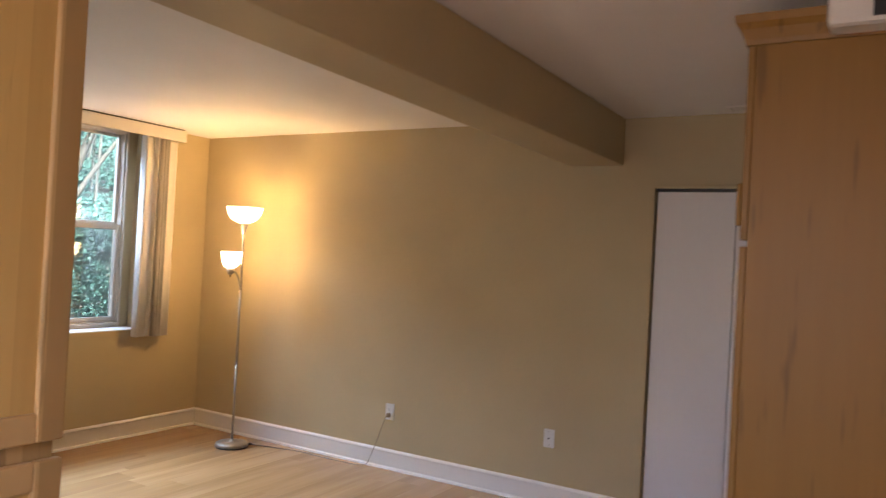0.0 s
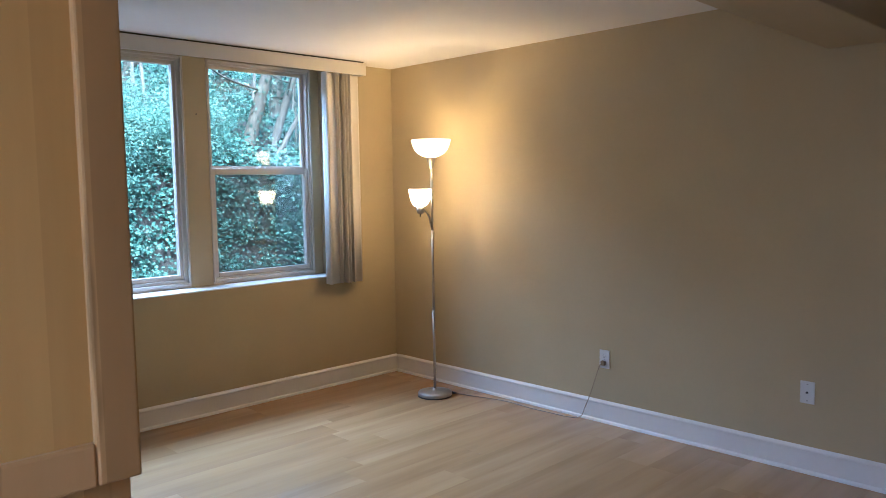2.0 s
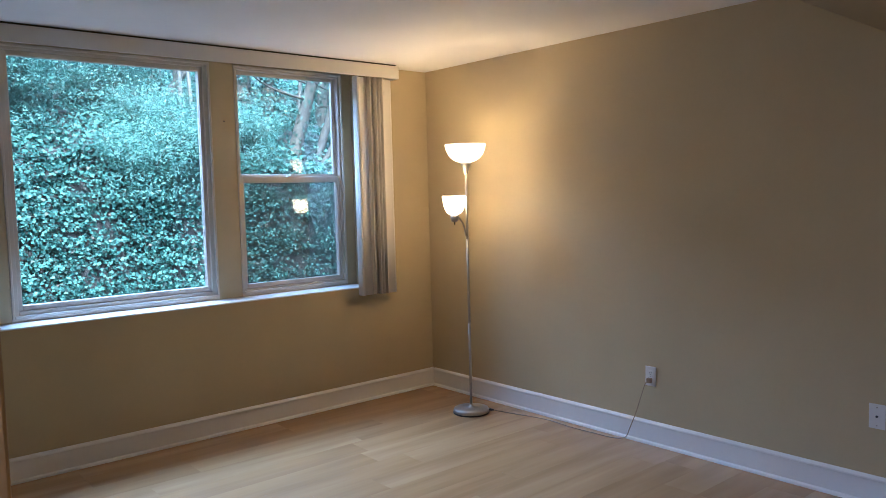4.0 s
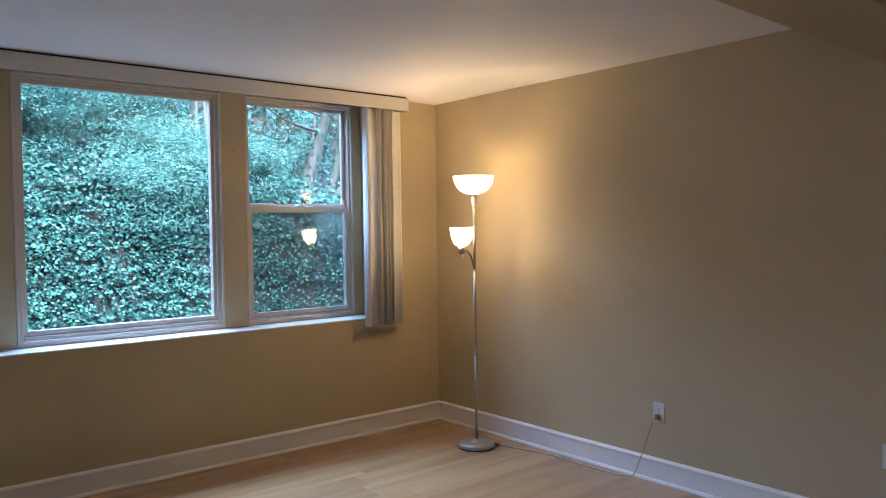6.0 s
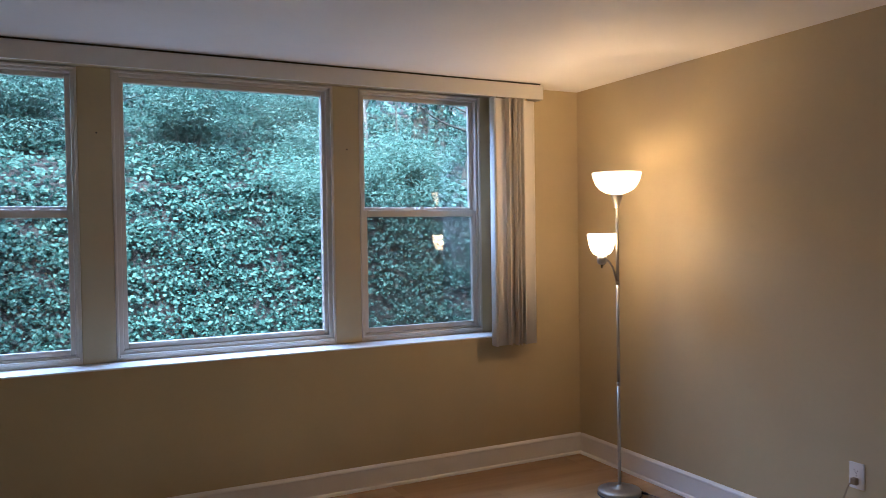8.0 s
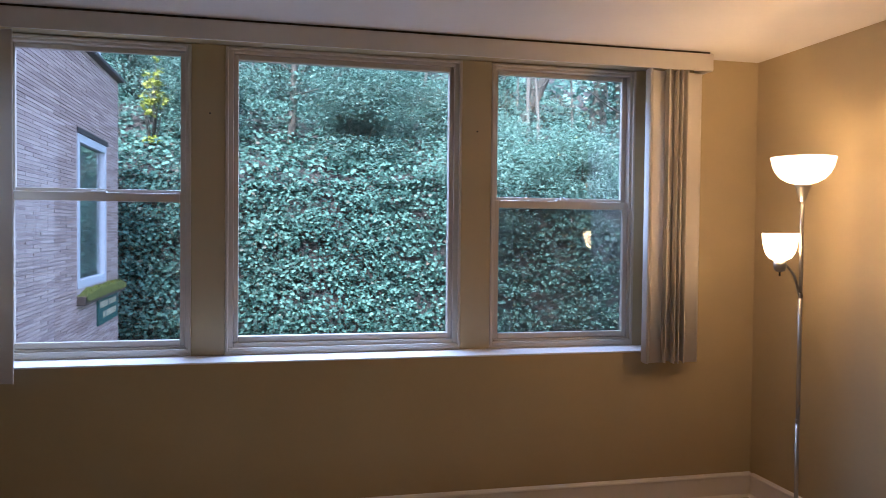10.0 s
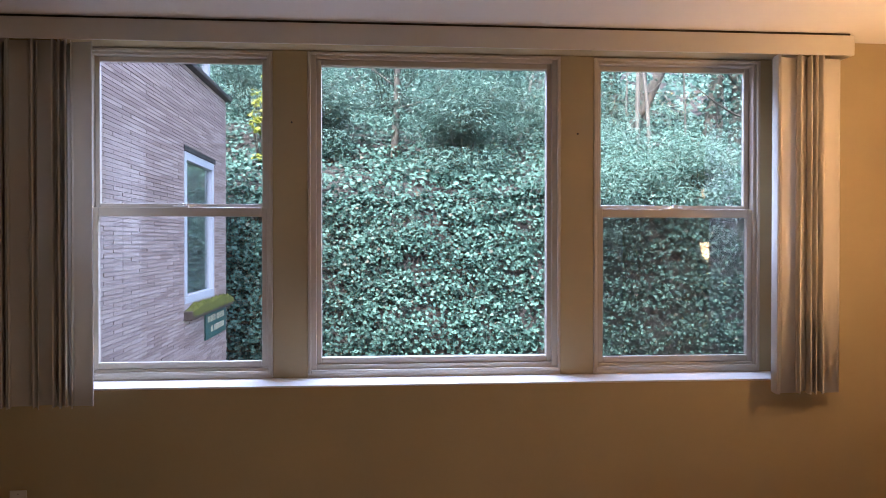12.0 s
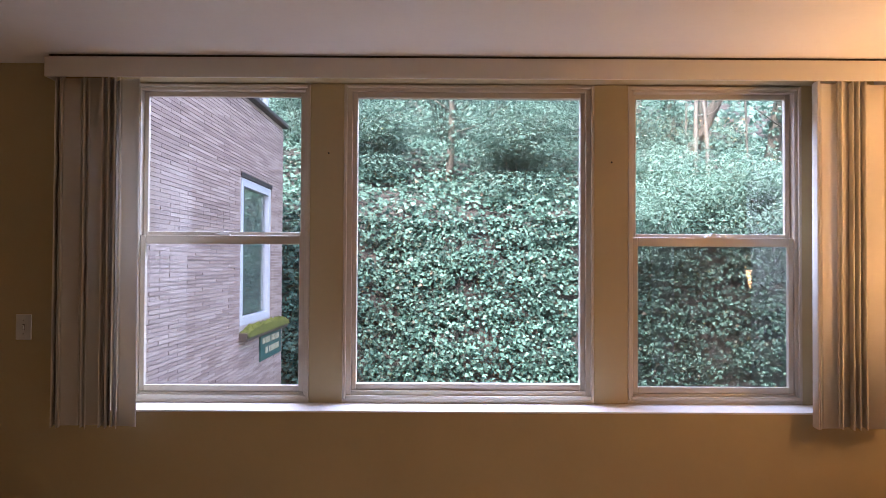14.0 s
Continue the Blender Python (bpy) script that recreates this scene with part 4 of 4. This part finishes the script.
gp = part("pane", boxes((0.08, WY1 - WY0 - 0.08, -0.004, 0.002, 0.08, WZ1 - WZ0 - 0.08)), GLASS, hw)
gp.visible_shadow = False
moss = bmesh.new()
bmesh.ops.create_grid(moss, x_segments=10, y_segments=90, size=0.5, matrix=Matrix.Diagonal((1, 1, 1, 1)))
for v in moss.verts:
    u, w = v.co.x + 0.5, v.co.y
    edge = min(u, 1 - u, 0.5 - abs(w)) * 2
    v.co = Vector((BXF - 0.02 + u * 0.13, WY0 - 0.05 + (w + 0.5) * (BYE - WY0 + 0.05), 0.695 + 0.085 * min(1, edge * 4) * (0.6 + 0.6 * noise.noise(Vector((u * 4, w * 40, 0))))))
    if u > 0.95:
        v.co.z -= 0.05 + 0.03 * noise.noise(Vector((w * 50, 0, 3)))
UX = BXF - 0.22
hp += [part("upper_storey", boxes((UX - 3.6, UX, BY0, 6.10, BZT + 0.056, 5.6), (UX - 3.6, UX - 0.10, 6.1005, 7.28, BZT + 0.056, 5.6)), MORTAR, house, "set-back upper storey above the roof edge"),
       part("upper_window", ring(bmesh.new(), 0, 1.18, 0, 1.5, -0.05, 0.02, 0.09, 0.12, 0.09, 0.09), PALEFRAME, house, "pale-framed upper window")]
upw = hp.pop()
upw.matrix_parent_inverse = Matrix.Translation(-house.location)
upw.matrix_basis = pose(UX - 0.03, 6.101, BZT + 0.058, 0, 0, 90)
part("room_backing", boxes((0.02, 1.16, 0.03, 0.05, 0.02, 1.48)), BACKING, upw, "grey-green backing sheet behind the glass")
upane = part("pane", boxes((0.08, 1.07, -0.004, 0.002, 0.08, 1.42)), GLASS, upw)
upane.visible_shadow = False
hp.append(part("moss", moss, MOSS, house, "bright green moss cushion"))
local(hp, house)
sign = base("sign", "small green notice board with two lines of pale lettering", "sign", (BXF + 0.02, 6.6, 0.30))
sp = [part("board", boxes((BXF + 0.004, BXF + 0.024, 6.0, 7.2, 0.265, 0.595), bevel=0.003), SIGNGREEN, sign)]
for z, runs in ((0.47, ((6.10, 6.52), (6.60, 7.08))), (0.34, ((6.26, 6.38), (6.46, 7.06)))):
    for a, b in runs:
        yy = a
        while yy < b - 0.03:
            w_ = random.uniform(0.045, 0.07)
            sp.append(part("letter_bar", boxes((BXF + 0.0242, BXF + 0.027, yy, min(b, yy + w_), z, z + 0.075)), SIGNTEXT, sign))
            yy += w_ + 0.022
local(sp, sign)

# Bricks: nearest to the corner as pieces, the rest joined
COURSE, BLEN = 0.036, 0.44


def brick_boxes():
    rows = int((BZT + 0.9) / COURSE)
    for r in range(rows):
        z0 = -0.9 + r * COURSE
        y = BY0 - (r % 2) * BLEN / 2
        while y < BYE:
            a, b = max(y, BY0) + 0.004, min(y + BLEN, BYE) - 0.004
            z1 = z0 + COURSE - 0.007
            if z1 > WZ0 - 0.075 - 0.1 and z0 < WZ1 + 0.06 and b > WY0 - 0.06 and a < WY1 + 0.06:
                if a < WY0 - 0.06:
                    b = WY0 - 0.06
                elif b > WY1 + 0.06:
                    a = WY1 + 0.06
                else:
                    y += BLEN
                    continue
            if b - a > 0.03:
                yield a, b, z0, z1
            y += BLEN


rest_v, rest_f = [], []
pieces = 0
unit = {}
for a, b, z0, z1 in brick_boxes():
    out = random.uniform(-0.003, 0.004)
    if pieces < 300 and a > 4.4 and z0 > 2.0:
        key = round(b - a, 3)
        if key not in unit:
            unit[key] = mesh_of("brick", boxes((-0.02, 0.0, 0, b - a, 0, z1 - z0)), BRICK)
        o = new("brick", unit[key])
        o.parent = house
        o.location = (out, a - 4.0, z0 + 0.9)
        pieces += 1
    else:
        k = len(rest_v)
        x0, x1 = BXF - 0.02, BXF + out
        rest_v += [(x1, a, z0), (x1, b, z0), (x1, b, z1), (x1, a, z1), (x0, a, z0), (x0, b, z0), (x0, b, z1), (x0, a, z1)]
        rest_f += [(k, k + 1, k + 2, k + 3), (k, k + 4, k + 5, k + 1), (k + 3, k + 2, k + 6, k + 7), (k, k + 3, k + 7, k + 4), (k + 1, k + 5, k + 6, k + 2)]
bme = bpy.data.meshes.new("bricks")
bme.from_pydata(rest_v, [], rest_f)
bme.materials.append(BRICK)
bo = new("bricks", bme)
bo.parent = house
bo.matrix_parent_inverse = Matrix.Translation(-house.location)
bo["kind"] = "stuff"

# Floor planks, laid along the window wall
floor_ob = struct("floor", boxes((X_W - 0.1, 0.13, Y_S - 0.1, 0.05, -0.25, -0.0065)), MAPLE_FRAME, "light brown wood plank floor", "floor")
PW, PL = 0.182, 1.22
plank_me = {}
y = 0.0
while y > Y_S:
    y0, y1 = max(y - PW, Y_S), y
    x = X_W - random.uniform(0.1, 1.1)
    while x < 0:
        a, b = max(x, X_W), min(x + PL, 0.0)
        if b - a > 0.02 and y1 - y0 > 0.02:
            key = (round(b - a, 2), round(y1 - y0, 3))
            if key not in plank_me:
                plank_me[key] = mesh_of("plank", boxes((0.0001, b - a - 0.0001, -(y1 - y0) + 0.0001, -0.0001, -0.006, 0.0), bevel=0.0003), PLANK)
            o = new("plank", plank_me[key])
            o.parent = floor_ob
            o.location = (a, y1, 0)
        x += PL
    y -= PW
